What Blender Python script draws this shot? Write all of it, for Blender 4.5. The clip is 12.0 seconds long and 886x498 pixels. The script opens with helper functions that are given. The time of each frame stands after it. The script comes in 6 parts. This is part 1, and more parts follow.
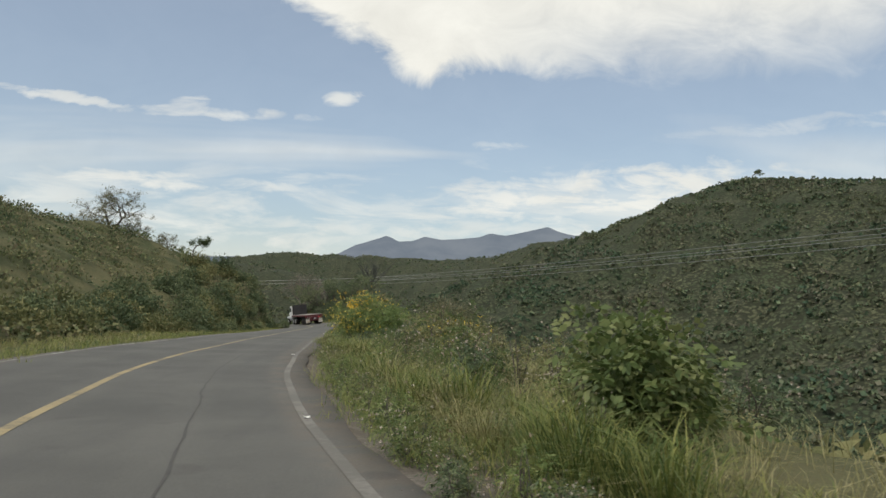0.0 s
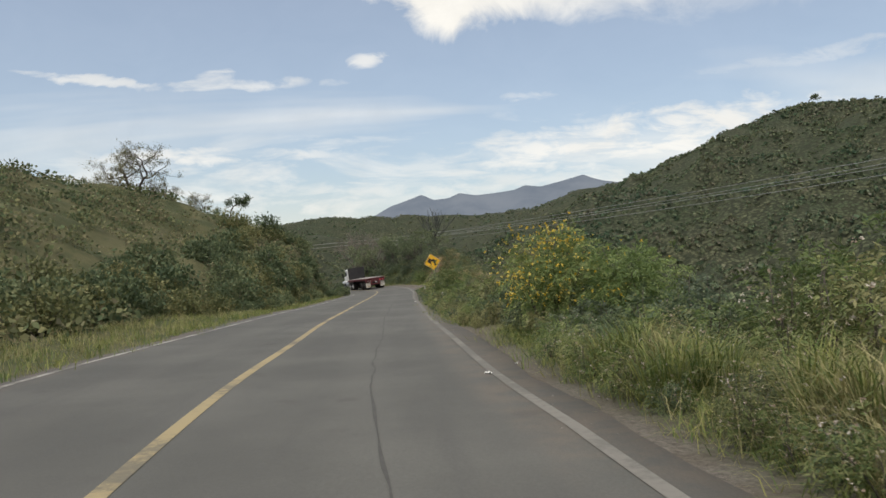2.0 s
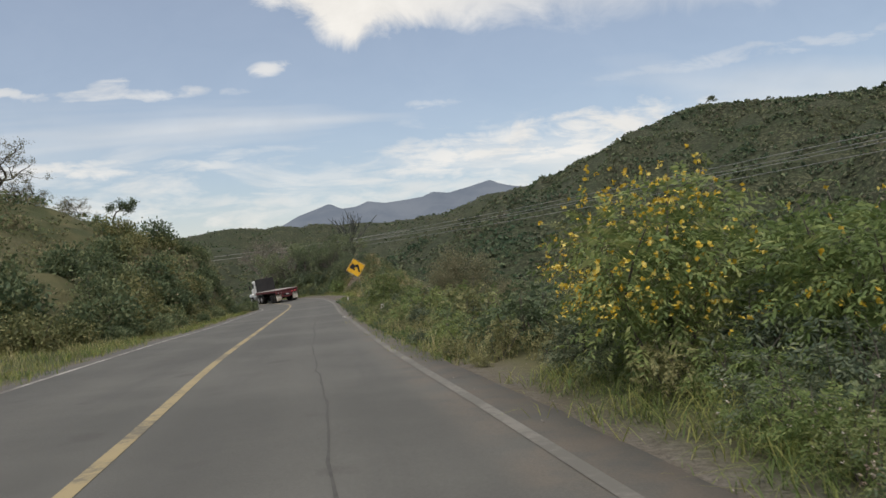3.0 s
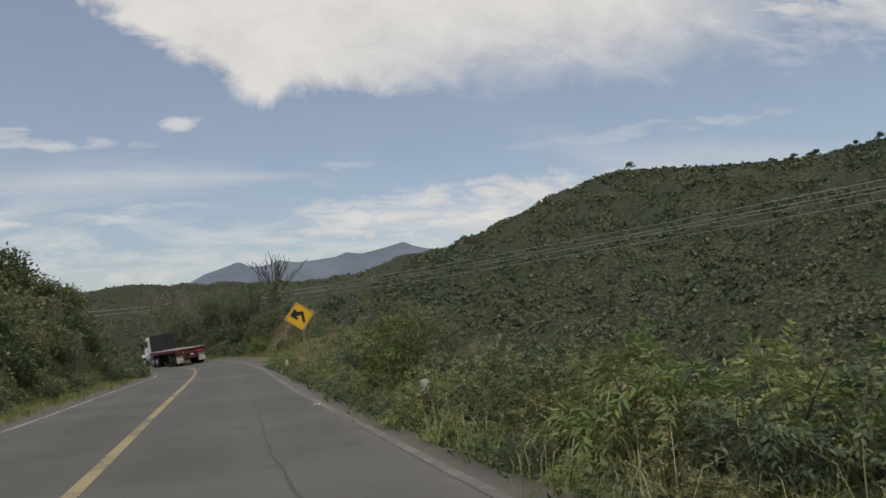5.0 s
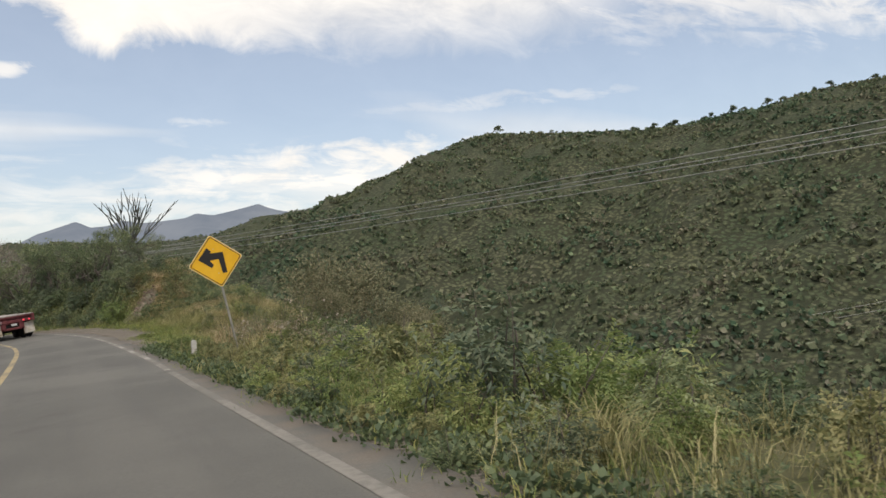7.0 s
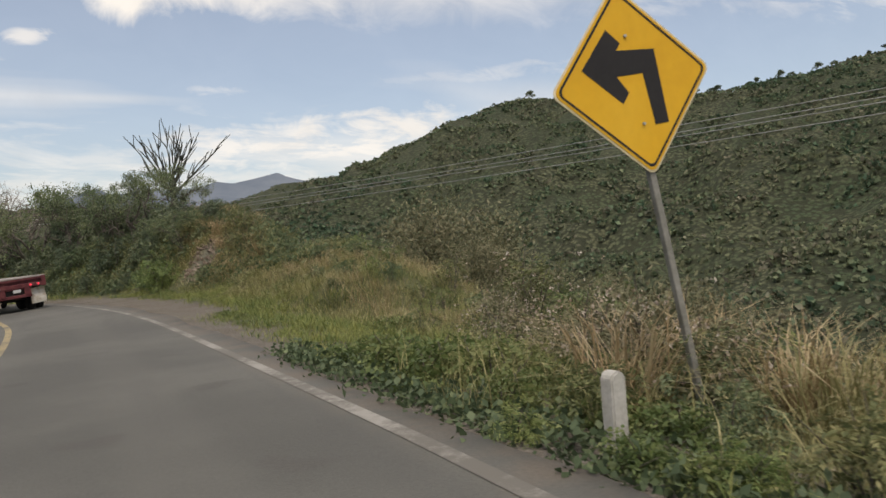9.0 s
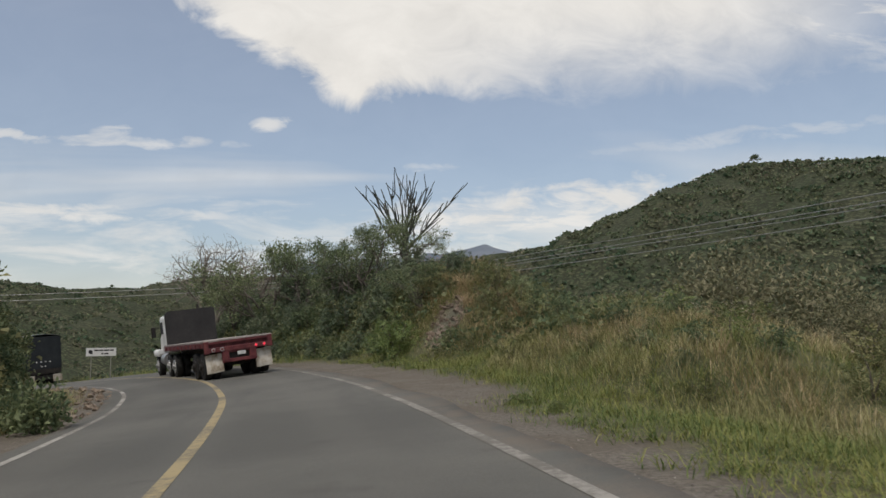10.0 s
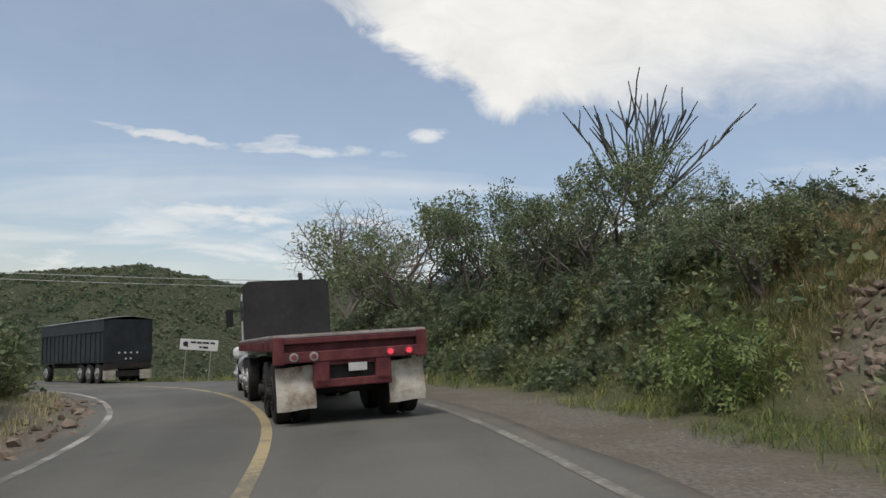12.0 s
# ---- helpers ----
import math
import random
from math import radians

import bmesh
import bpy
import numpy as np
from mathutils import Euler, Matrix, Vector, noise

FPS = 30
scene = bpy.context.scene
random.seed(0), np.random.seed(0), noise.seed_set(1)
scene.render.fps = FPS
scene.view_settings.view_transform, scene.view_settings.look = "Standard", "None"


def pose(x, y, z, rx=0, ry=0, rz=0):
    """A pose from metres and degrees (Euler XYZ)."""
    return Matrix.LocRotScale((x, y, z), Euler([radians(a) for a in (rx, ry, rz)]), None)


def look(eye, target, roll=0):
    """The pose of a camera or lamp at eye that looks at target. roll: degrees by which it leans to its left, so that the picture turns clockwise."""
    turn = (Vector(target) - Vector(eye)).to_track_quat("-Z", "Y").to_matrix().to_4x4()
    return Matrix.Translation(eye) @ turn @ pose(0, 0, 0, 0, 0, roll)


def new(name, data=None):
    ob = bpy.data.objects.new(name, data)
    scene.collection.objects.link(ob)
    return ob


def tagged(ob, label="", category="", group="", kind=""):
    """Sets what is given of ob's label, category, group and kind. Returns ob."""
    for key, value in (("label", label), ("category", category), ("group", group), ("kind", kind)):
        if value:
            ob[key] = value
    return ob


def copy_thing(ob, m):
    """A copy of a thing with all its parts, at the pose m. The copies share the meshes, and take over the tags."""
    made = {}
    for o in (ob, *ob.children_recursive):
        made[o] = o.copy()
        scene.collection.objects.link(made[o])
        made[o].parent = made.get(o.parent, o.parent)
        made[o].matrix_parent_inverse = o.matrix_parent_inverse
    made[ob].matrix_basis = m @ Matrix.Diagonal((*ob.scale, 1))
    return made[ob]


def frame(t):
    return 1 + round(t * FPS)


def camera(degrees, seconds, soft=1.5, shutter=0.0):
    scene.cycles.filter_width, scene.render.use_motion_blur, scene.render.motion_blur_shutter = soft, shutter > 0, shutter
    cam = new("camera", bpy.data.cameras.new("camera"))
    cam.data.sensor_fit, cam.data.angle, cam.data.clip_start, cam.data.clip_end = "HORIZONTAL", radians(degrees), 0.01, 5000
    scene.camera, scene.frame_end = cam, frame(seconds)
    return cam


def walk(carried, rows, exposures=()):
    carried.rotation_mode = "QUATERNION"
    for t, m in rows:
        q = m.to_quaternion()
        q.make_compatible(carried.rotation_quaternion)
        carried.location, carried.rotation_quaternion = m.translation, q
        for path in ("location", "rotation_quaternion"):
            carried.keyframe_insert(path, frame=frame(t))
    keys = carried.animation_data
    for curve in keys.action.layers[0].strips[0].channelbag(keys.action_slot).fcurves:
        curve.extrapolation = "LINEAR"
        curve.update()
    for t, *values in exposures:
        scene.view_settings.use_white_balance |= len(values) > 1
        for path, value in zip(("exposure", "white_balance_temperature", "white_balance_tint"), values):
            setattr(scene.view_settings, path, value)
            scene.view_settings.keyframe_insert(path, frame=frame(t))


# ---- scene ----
cam = camera(60.3, 12.0, soft=1.5, shutter=0.05)
PATH = [
    (0, (5.026, -9.86, 1.282), (5.177, -7.874, 1.464), 1.3),
    (0.5, (3.926, -6.069, 1.192), (3.958, -4.072, 1.293), -1.7),
    (1, (2.834, -2.244, 1.211), (2.849, -0.248, 1.342), -2.2),
    (1.5, (1.952, 1.671, 1.258), (1.972, 3.668, 1.365), -1.6),
    (2, (1.272, 5.691, 1.312), (1.328, 7.689, 1.382), -2.5),
    (2.5, (0.707, 9.932, 1.391), (0.854, 11.926, 1.444), -3.8),
    (3, (0.48, 14.152, 1.3), (0.772, 16.129, 1.375), -4.6),
    (3.2, (0.355, 15.813, 1.301), (0.665, 17.787, 1.384), -4.8),
    (4.8, (-0.439, 28.685, 1.188), (-0.053, 30.636, 1.397), -3.9),
    (5, (-0.561, 30.279, 1.216), (-0.036, 32.196, 1.436), -3.9),
    (5.5, (-0.714, 34.215, 1.285), (0.032, 36.058, 1.502), -4.2),
    (6, (-0.839, 38.113, 1.317), (0.008, 39.915, 1.506), -4.4),
    (6.5, (-1.027, 41.873, 1.352), (-0.157, 43.668, 1.502), -4.1),
    (7, (-1.032, 45.531, 1.368), (-0.161, 47.328, 1.471), -3.9),
    (7.2, (-1.048, 47.019, 1.351), (-0.174, 48.817, 1.403), -4.5),
    (8.8, (-1.254, 58.86, 1.255), (-0.391, 60.664, 1.273), -3.2),
    (9, (-1.289, 60.467, 1.258), (-0.462, 62.287, 1.288), -3.2),
    (9.5, (-1.426, 64.084, 1.26), (-0.868, 66.004, 1.257), -2.9),
    (10, (-1.566, 67.826, 1.187), (-1.245, 69.785, 1.425), -1.5),
    (10.5, (-1.602, 71.75, 1.156), (-1.514, 73.724, 1.464), 0.5),
    (11, (-1.912, 75.803, 1.177), (-1.888, 77.777, 1.497), 2.2),
    (11.5, (-2.223, 79.812, 1.203), (-2.216, 81.788, 1.512), 2.5),
    (12, (-2.634, 83.711, 1.243), (-2.702, 85.692, 1.51), 2.7),
]
EXPOSURES = [(0, 0.16, 6800, 6), (0.5, 0.16, 6800, 6), (1.5, 0.31, 6800, 8), (2.5, 0.21, 6800, 9), (3.2, 0.11, 6750, 10), (4.8, -0.19, 6700, 10), (5.5, -0.01, 6750, 11), (6.5, 0.23, 7000, 11),
             (7.2, 0.46, 7050, 11), (8.8, 0.28, 7100, 12), (9.1, 0.26, 7100, 12), (9.5, 0.61, 7150, 10), (10.0, 0.01, 6760, 10), (10.5, -0.28, 6410, 10), (11.0, -0.02, 6410, 9), (11.5, -0.06, 6540, 9), (12.0, 0.14, 6560, 9)]
walk(cam, [(t, look(eye, target, lean)) for t, eye, target, lean in PATH], EXPOSURES)

# ---- light ----
SUN_AZ, SUN_EL = -150.0, 58.0        # degrees to the right of +y, above the horizon
sun_way = Vector((math.sin(radians(SUN_AZ)) * math.cos(radians(SUN_EL)), math.cos(radians(SUN_AZ)) * math.cos(radians(SUN_EL)), math.sin(radians(SUN_EL))))
sun_data = bpy.data.lights.new("sun", "SUN")
sun_data.energy, sun_data.angle, sun_data.color = 2.0, radians(14), (1.0, 0.95, 0.88)
sun = new("sun", sun_data)
sun.matrix_world = look(sun_way * 100, (0, 0, 0))


class Nodes:
    """A short way to write node trees."""

    def __init__(self, tree):
        self.t = tree
        tree.nodes.clear()

    def add(self, kind, out=0, **settings):
        node = self.t.nodes.new(kind)
        links = settings.pop("ins", {})
        for key, value in settings.items():
            setattr(node, key, value)
        for key, value in links.items():
            if isinstance(value, bpy.types.NodeSocket):
                self.t.links.new(value, node.inputs[key])
            else:
                node.inputs[key].default_value = value
        return node.outputs[out] if len(node.outputs) else node

    def math(self, op, a, b=0.0, c=0.0):
        return self.add("ShaderNodeMath", operation=op, ins={0: a, 1: b, 2: c})

    def vec(self, op, a, b=(0, 0, 0)):
        return self.add("ShaderNodeVectorMath", operation=op, ins={0: a, 1: b})

    def step(self, x, lo, hi):
        return self.add("ShaderNodeMapRange", interpolation_type="SMOOTHSTEP", ins={0: x, 1: lo, 2: hi, 3: 0.0, 4: 1.0})

    def mix(self, f, a, b):
        node = self.t.nodes.new("ShaderNodeMix")
        node.data_type = "RGBA"
        for key, value in ((0, f), (6, a), (7, b)):
            if isinstance(value, bpy.types.NodeSocket):
                self.t.links.new(value, node.inputs[key])
            else:
                node.inputs[key].default_value = value if key == 0 else (*value, 1)
        return node.outputs[2]

    def noise(self, vector, scale, detail=4.0, rough=0.55, distortion=0.0):
        return self.add("ShaderNodeTexNoise", ins={"Vector": vector, "Scale": scale, "Detail": detail, "Roughness": rough, "Distortion": distortion})


world = bpy.data.worlds.new("world")
scene.world = world
world.use_nodes = True
n = Nodes(world.node_tree)
way = n.add("ShaderNodeTexCoord", out=0)
sep = n.t.nodes.new("ShaderNodeSeparateXYZ")
n.t.links.new(way, sep.inputs[0])
dx, dy, dz = sep.outputs
ahead = n.math("MAXIMUM", dy, 0.05)
u, v = n.math("DIVIDE", dx, ahead), n.math("DIVIDE", dz, ahead)
sky = n.add("ShaderNodeTexSky", sky_type="NISHITA", sun_disc=False, sun_elevation=radians(SUN_EL), sun_rotation=radians(SUN_AZ), air_density=1.0, dust_density=2.0, ozone_density=1.2)
sky_light = n.vec("SCALE", sky)
sky_light.node.inputs[3].default_value = 0.125
plane = n.t.nodes.new("ShaderNodeCombineXYZ")
height = n.math("ADD", n.math("MAXIMUM", dz, 0.0), 0.10)
n.t.links.new(n.math("DIVIDE", dx, height), plane.inputs[0])
n.t.links.new(n.math("DIVIDE", dy, height), plane.inputs[1])
layer = n.add("ShaderNodeMapping", ins={0: plane.outputs[0], 2: (0, 0, radians(-12)), 3: (0.45, 1.0, 1.0)})
uv = n.t.nodes.new("ShaderNodeCombineXYZ")
n.t.links.new(u, uv.inputs[0])
n.t.links.new(v, uv.inputs[1])
uv = uv.outputs[0]
streak = n.noise(n.add("ShaderNodeMapping", ins={0: uv, 3: (3.0, 13.0, 1.0), 2: (0, 0, radians(-5))}), 1.6, 6.0, 0.6, 0.5)
billow = n.noise(n.add("ShaderNodeMapping", ins={0: uv, 3: (1.0, 1.6, 1.0)}), 9.0, 6.0, 0.62, 0.6)
wob = n.math("MULTIPLY", n.math("SUBTRACT", billow, 0.5), 0.10)
uw, vw = n.math("ADD", u, n.math("MULTIPLY", wob, 1.1)), n.math("ADD", v, wob)
veil = n.math("MULTIPLY", n.step(n.noise(layer, 0.9, 4.0, 0.5, 0.4), 0.36, 0.74), n.math("MULTIPLY_ADD", n.step(v, 0.34, 0.18), 0.36, 0.34))
veil = n.math("MAXIMUM", veil, 0.16)
low = n.math("MULTIPLY", n.step(streak, 0.40, 0.66), n.step(v, 0.29, 0.10))
low = n.math("MULTIPLY", low, 0.75)


wisps = n.step(n.noise(n.add("ShaderNodeMapping", ins={0: uv, 3: (2.2, 8.0, 1.0), 2: (0, 0, radians(-8))}), 5.0, 5.0, 0.62, 0.4), 0.34, 0.60)


def puff(u0, v0, ru, rv, slope=0.0, strength=1.0, soft=2.4):
    """A cloud of a soft oval shape, frayed by the billows."""
    fray = min(1.0, rv / 0.02)
    a = n.math("SUBTRACT", uw, u0)
    b = n.math("SUBTRACT", n.math("SUBTRACT", n.math("MULTIPLY_ADD", wob, fray, v), v0), n.math("MULTIPLY", a, slope))
    q = n.math("ADD", n.math("POWER", n.math("ABSOLUTE", n.math("DIVIDE", a, ru)), 2.0), n.math("POWER", n.math("ABSOLUTE", n.math("DIVIDE", b, rv)), 2.0))
    body = n.math("MULTIPLY", n.step(q, 1.0 + soft, 0.0), strength)
    return n.math("MULTIPLY", body, n.math("MULTIPLY_ADD", wisps, 0.75, 0.25))


# the great bright cloud, whose ragged edge falls from upper left to a tongue and then runs on level
edge = n.math("MAXIMUM", n.math("MULTIPLY_ADD", u, -0.62, 0.334), n.math("MINIMUM", n.math("MULTIPLY_ADD", u, 0.8, 0.258), n.math("MULTIPLY_ADD", u, 0.08, 0.318)))
rise = n.math("SUBTRACT", vw, edge)
blur = n.step(u, 0.03, 0.45)
sharp, soft_ = n.step(rise, -0.012, 0.03), n.math("MULTIPLY", n.step(rise, -0.07, 0.13), 0.97)
great = n.math("ADD", n.math("MULTIPLY", sharp, n.math("SUBTRACT", 1.0, blur)), n.math("MULTIPLY", soft_, blur))
great = n.math("MULTIPLY", great, n.step(u, -0.30, -0.10))
ragged = n.math("MULTIPLY", n.step(streak, 0.30, 0.60), 0.8)
great = n.math("MULTIPLY", great, n.math("MAXIMUM", n.step(u, 1.1, 0.5), ragged))
cloud = great
for one in ((-0.056, 0.291, 0.015, 0.008, 0.0, 0.75), (-0.29, 0.262, 0.055, 0.006, 0.05, 0.75), (-0.265, 0.270, 0.022, 0.010, 0.2, 0.7), (-0.205, 0.262, 0.045, 0.006, -0.02, 0.65),
            (-0.43, 0.275, 0.07, 0.005, -0.15, 0.7), (-0.10, 0.262, 0.02, 0.004, 0.0, 0.4), (0.155, 0.235, 0.03, 0.006, 0.0, 0.4),
            (-0.30, 0.170, 0.16, 0.008, -0.02, 0.8), (0.04, 0.145, 0.12, 0.007, 0.05, 0.5), (0.30, 0.175, 0.22, 0.022, 0.10, 0.9), (0.0, 0.112, 0.25, 0.012, 0.03, 0.6), (0.62, 0.285, 0.20, 0.010, 0.12, 0.4)):
    cloud = n.math("MAXIMUM", cloud, puff(*one))
cover = n.math("MAXIMUM", n.math("MAXIMUM", cloud, low), veil)
cover = n.math("MAXIMUM", cover, n.math("MULTIPLY", n.step(v, 0.20, 0.0), 0.55))
cover = n.math("MULTIPLY", cover, n.step(dz, -0.02, 0.02))
shade = n.math("MULTIPLY_ADD", billow, 0.30, 0.68)
white = n.vec("SCALE", n.add("ShaderNodeRGB"))
white.node.inputs[0].links[0].from_node.outputs[0].default_value = (0.95, 0.94, 0.92, 1)
n.t.links.new(shade, white.node.inputs[3])
bg = n.t.nodes.new("ShaderNodeBackground")
mixed = n.t.nodes.new("ShaderNodeMix")
mixed.data_type = "RGBA"
n.t.links.new(cover, mixed.inputs[0])
n.t.links.new(sky_light, mixed.inputs[6])
n.t.links.new(white, mixed.inputs[7])
n.t.links.new(mixed.outputs[2], bg.inputs[0])
n.add("ShaderNodeOutputWorld", ins={0: bg.outputs[0]})


# ---- materials ----
def material(name, colours, scale=3.0, rough=0.8, metal=0.0, bump=0.0, bump_scale=30.0, fine=0.35, island=0.0, by_object=0.0, leaf=0.0, spec=0.3, coords=3):
    """Broad patches among the colours, a finer grain over them, and relief. island: how much single pieces differ; leaf: the light that passes through."""
    m = bpy.data.materials.new(name)
    m.use_nodes = True
    k = Nodes(m.node_tree)
    at = k.add("ShaderNodeTexCoord", out=coords)
    f = k.noise(at, scale, 5.0, 0.6)
    if island:
        r = k.add("ShaderNodeNewGeometry", out=8)
        f = k.math("ADD", f, k.math("MULTIPLY", k.math("SUBTRACT", r, 0.5), island))
    if by_object:
        r = k.add("ShaderNodeObjectInfo", out=5)
        f = k.math("ADD", f, k.math("MULTIPLY", k.math("SUBTRACT", r, 0.5), by_object))
    ramp = k.t.nodes.new("ShaderNodeValToRGB")
    k.t.links.new(f, ramp.inputs[0])
    stops = ramp.color_ramp.elements
    last = len(colours) - 1
    stops[0].position, stops[1].position = 0.28, 0.72
    stops[0].color, stops[1].color = (*colours[0], 1), (*colours[last], 1)
    for i in range(1, last):
        stops.new(0.28 + 0.44 * i / last).color = (*colours[i], 1)
    grain = k.noise(at, scale * 9, 4.0, 0.65)
    grain_f = k.math("MULTIPLY_ADD", grain, 2 * fine, 1 - fine)
    colour = k.vec("SCALE", ramp.outputs[0])
    k.t.links.new(grain_f, colour.node.inputs[3])
    shader = k.add("ShaderNodeBsdfPrincipled", ins={"Base Color": colour, "Roughness": rough, "Metallic": metal, "Specular IOR Level": spec})
    if bump:
        h = k.noise(at, bump_scale, 5.0, 0.6)
        k.t.links.new(k.add("ShaderNodeBump", ins={"Strength": 0.6, "Distance": bump, "Height": h}), shader.node.inputs["Normal"])
    if leaf:
        through_leaf = k.add("ShaderNodeBsdfTranslucent", ins={0: colour})
        shader = k.add("ShaderNodeMixShader", ins={0: leaf, 1: shader, 2: through_leaf})
    k.add("ShaderNodeOutputMaterial", ins={0: shader})
    return m


M_LEAF = material("leaf_green", [(0.075, 0.108, 0.056), (0.13, 0.168, 0.084), (0.21, 0.242, 0.122)], 0.8, 0.6, island=0.5, by_object=0.35, leaf=0.3)
M_LEAF_DARK = material("leaf_dark", [(0.062, 0.091, 0.058), (0.104, 0.135, 0.08), (0.165, 0.188, 0.114)], 0.8, 0.6, island=0.5, by_object=0.3, leaf=0.25)
M_LEAF_BRIGHT = material("leaf_bright", [(0.083, 0.12, 0.041), (0.127, 0.17, 0.056), (0.198, 0.22, 0.087)], 0.9, 0.55, island=0.5, by_object=0.3, leaf=0.35)
M_LEAF_LIME = material("leaf_lime", [(0.125, 0.18, 0.06), (0.20, 0.255, 0.085), (0.31, 0.33, 0.13)], 0.9, 0.55, island=0.5, by_object=0.3, leaf=0.35)
M_LEAF_OLIVE = material("leaf_olive", [(0.1, 0.116, 0.05), (0.167, 0.178, 0.074), (0.283, 0.265, 0.124)], 0.8, 0.65, island=0.5, by_object=0.35, leaf=0.3)
M_HILL_SHRUB = material("hill_shrub_leaf", [(0.066, 0.098, 0.052), (0.108, 0.145, 0.07), (0.175, 0.19, 0.095)], 0.8, 0.7, island=0.5, by_object=0.3, leaf=0.25)
M_LEAF_BROWN = material("leaf_brown", [(0.115, 0.12, 0.066), (0.175, 0.17, 0.095), (0.25, 0.23, 0.145)], 0.8, 0.75, island=0.5, leaf=0.2)
M_FLOWER = material("yellow_petal", [(0.55, 0.36, 0.03), (0.72, 0.52, 0.06), (0.8, 0.66, 0.2)], 2.0, 0.5, island=0.7, leaf=0.35)
M_SEED = material("pale_seed_head", [(0.32, 0.24, 0.18), (0.45, 0.38, 0.31), (0.55, 0.5, 0.44)], 2.0, 0.8, island=0.6, leaf=0.3)
M_GRASS = material("green_grass", [(0.098, 0.144, 0.044), (0.173, 0.211, 0.06), (0.29, 0.288, 0.094)], 0.35, 0.65, island=0.6, leaf=0.35)
M_GRASS_DRY = material("dry_grass", [(0.19, 0.185, 0.08), (0.295, 0.272, 0.125), (0.40, 0.36, 0.19)], 0.4, 0.75, island=0.6, leaf=0.3)
M_GRASS_TAN = material("tan_grass", [(0.30, 0.22, 0.12), (0.42, 0.325, 0.19), (0.53, 0.435, 0.275)], 0.4, 0.8, island=0.6, leaf=0.3)
M_BARK = material("bark", [(0.06, 0.05, 0.04), (0.11, 0.095, 0.08), (0.17, 0.15, 0.13)], 2.0, 0.9, bump=0.01, bump_scale=25)
M_BARK_PALE = material("pale_bark", [(0.12, 0.10, 0.085), (0.19, 0.165, 0.14), (0.26, 0.235, 0.2)], 2.0, 0.9, bump=0.01, bump_scale=25)
M_CACTUS = material("cactus_skin", [(0.045, 0.05, 0.045), (0.075, 0.08, 0.07), (0.12, 0.12, 0.11)], 2.5, 0.8, bump=0.01, bump_scale=12)
M_ROCK = material("rock", [(0.072, 0.052, 0.038), (0.125, 0.093, 0.069), (0.20, 0.158, 0.123)], 1.2, 0.9, bump=0.02, bump_scale=14, by_object=0.4, island=0.5)
M_GRAVEL = material("gravel", [(0.13, 0.115, 0.10), (0.2, 0.175, 0.15), (0.3, 0.27, 0.24)], 3.0, 0.95, island=0.7)
M_RED = material("worn_red_paint", [(0.055, 0.016, 0.019), (0.105, 0.024, 0.028), (0.155, 0.05, 0.047)], 3.5, 0.62, bump=0.002, bump_scale=40, fine=0.3)
M_DECK = material("weathered_deck", [(0.17, 0.15, 0.14), (0.26, 0.235, 0.22), (0.34, 0.31, 0.29)], 2.0, 0.85, bump=0.004, bump_scale=25)
M_CHARCOAL = material("charcoal_panel", [(0.02, 0.019, 0.02), (0.028, 0.027, 0.028), (0.04, 0.037, 0.036)], 1.5, 0.7, bump=0.003, bump_scale=10)
M_TARP = material("dark_tarpaulin", [(0.012, 0.015, 0.018), (0.02, 0.024, 0.028), (0.032, 0.036, 0.04)], 1.5, 0.6, bump=0.01, bump_scale=5)
M_TARP_TOP = material("grey_tarpaulin", [(0.10, 0.11, 0.11), (0.15, 0.16, 0.16), (0.2, 0.21, 0.2)], 1.0, 0.7, bump=0.01, bump_scale=4)
M_TYRE = material("tyre_rubber", [(0.012, 0.012, 0.012), (0.02, 0.019, 0.018), (0.04, 0.036, 0.032)], 3.0, 0.85)
M_STEEL = material("dull_steel", [(0.28, 0.28, 0.28), (0.4, 0.4, 0.4), (0.5, 0.5, 0.5)], 3.0, 0.4, metal=0.8)
M_DARKSTEEL = material("dark_chassis", [(0.015, 0.014, 0.013), (0.025, 0.022, 0.02), (0.05, 0.04, 0.035)], 3.0, 0.7)
M_WHITE = material("white_cab_paint", [(0.6, 0.6, 0.58), (0.72, 0.72, 0.7), (0.78, 0.78, 0.77)], 1.5, 0.35, fine=0.06, spec=0.5)
M_FLAP = material("dirty_white_mudflap", [(0.12, 0.075, 0.045), (0.31, 0.265, 0.205), (0.43, 0.40, 0.345), (0.49, 0.47, 0.43)], 4.5, 0.7, fine=0.25)
M_LAMP_OFF = material("dull_red_lens", [(0.16, 0.05, 0.05), (0.22, 0.07, 0.07), (0.25, 0.1, 0.1)], 4, 0.3)
M_PLATE = material("pale_plate", [(0.45, 0.45, 0.44), (0.55, 0.55, 0.54)], 5, 0.5)
M_SIGN = material("yellow_sign_sheet", [(0.58, 0.31, 0.012), (0.66, 0.37, 0.018), (0.7, 0.41, 0.03)], 1.2, 0.5, fine=0.08)
M_BLACK = material("black_sign_sheet", [(0.014, 0.013, 0.014), (0.022, 0.02, 0.02)], 3, 0.55)
M_CREAM = material("sign_edge", [(0.55, 0.47, 0.3), (0.65, 0.57, 0.4)], 4, 0.6)
M_POLE = material("galvanised_pole", [(0.16, 0.16, 0.14), (0.24, 0.235, 0.21), (0.3, 0.295, 0.27)], 4, 0.6, metal=0.3)
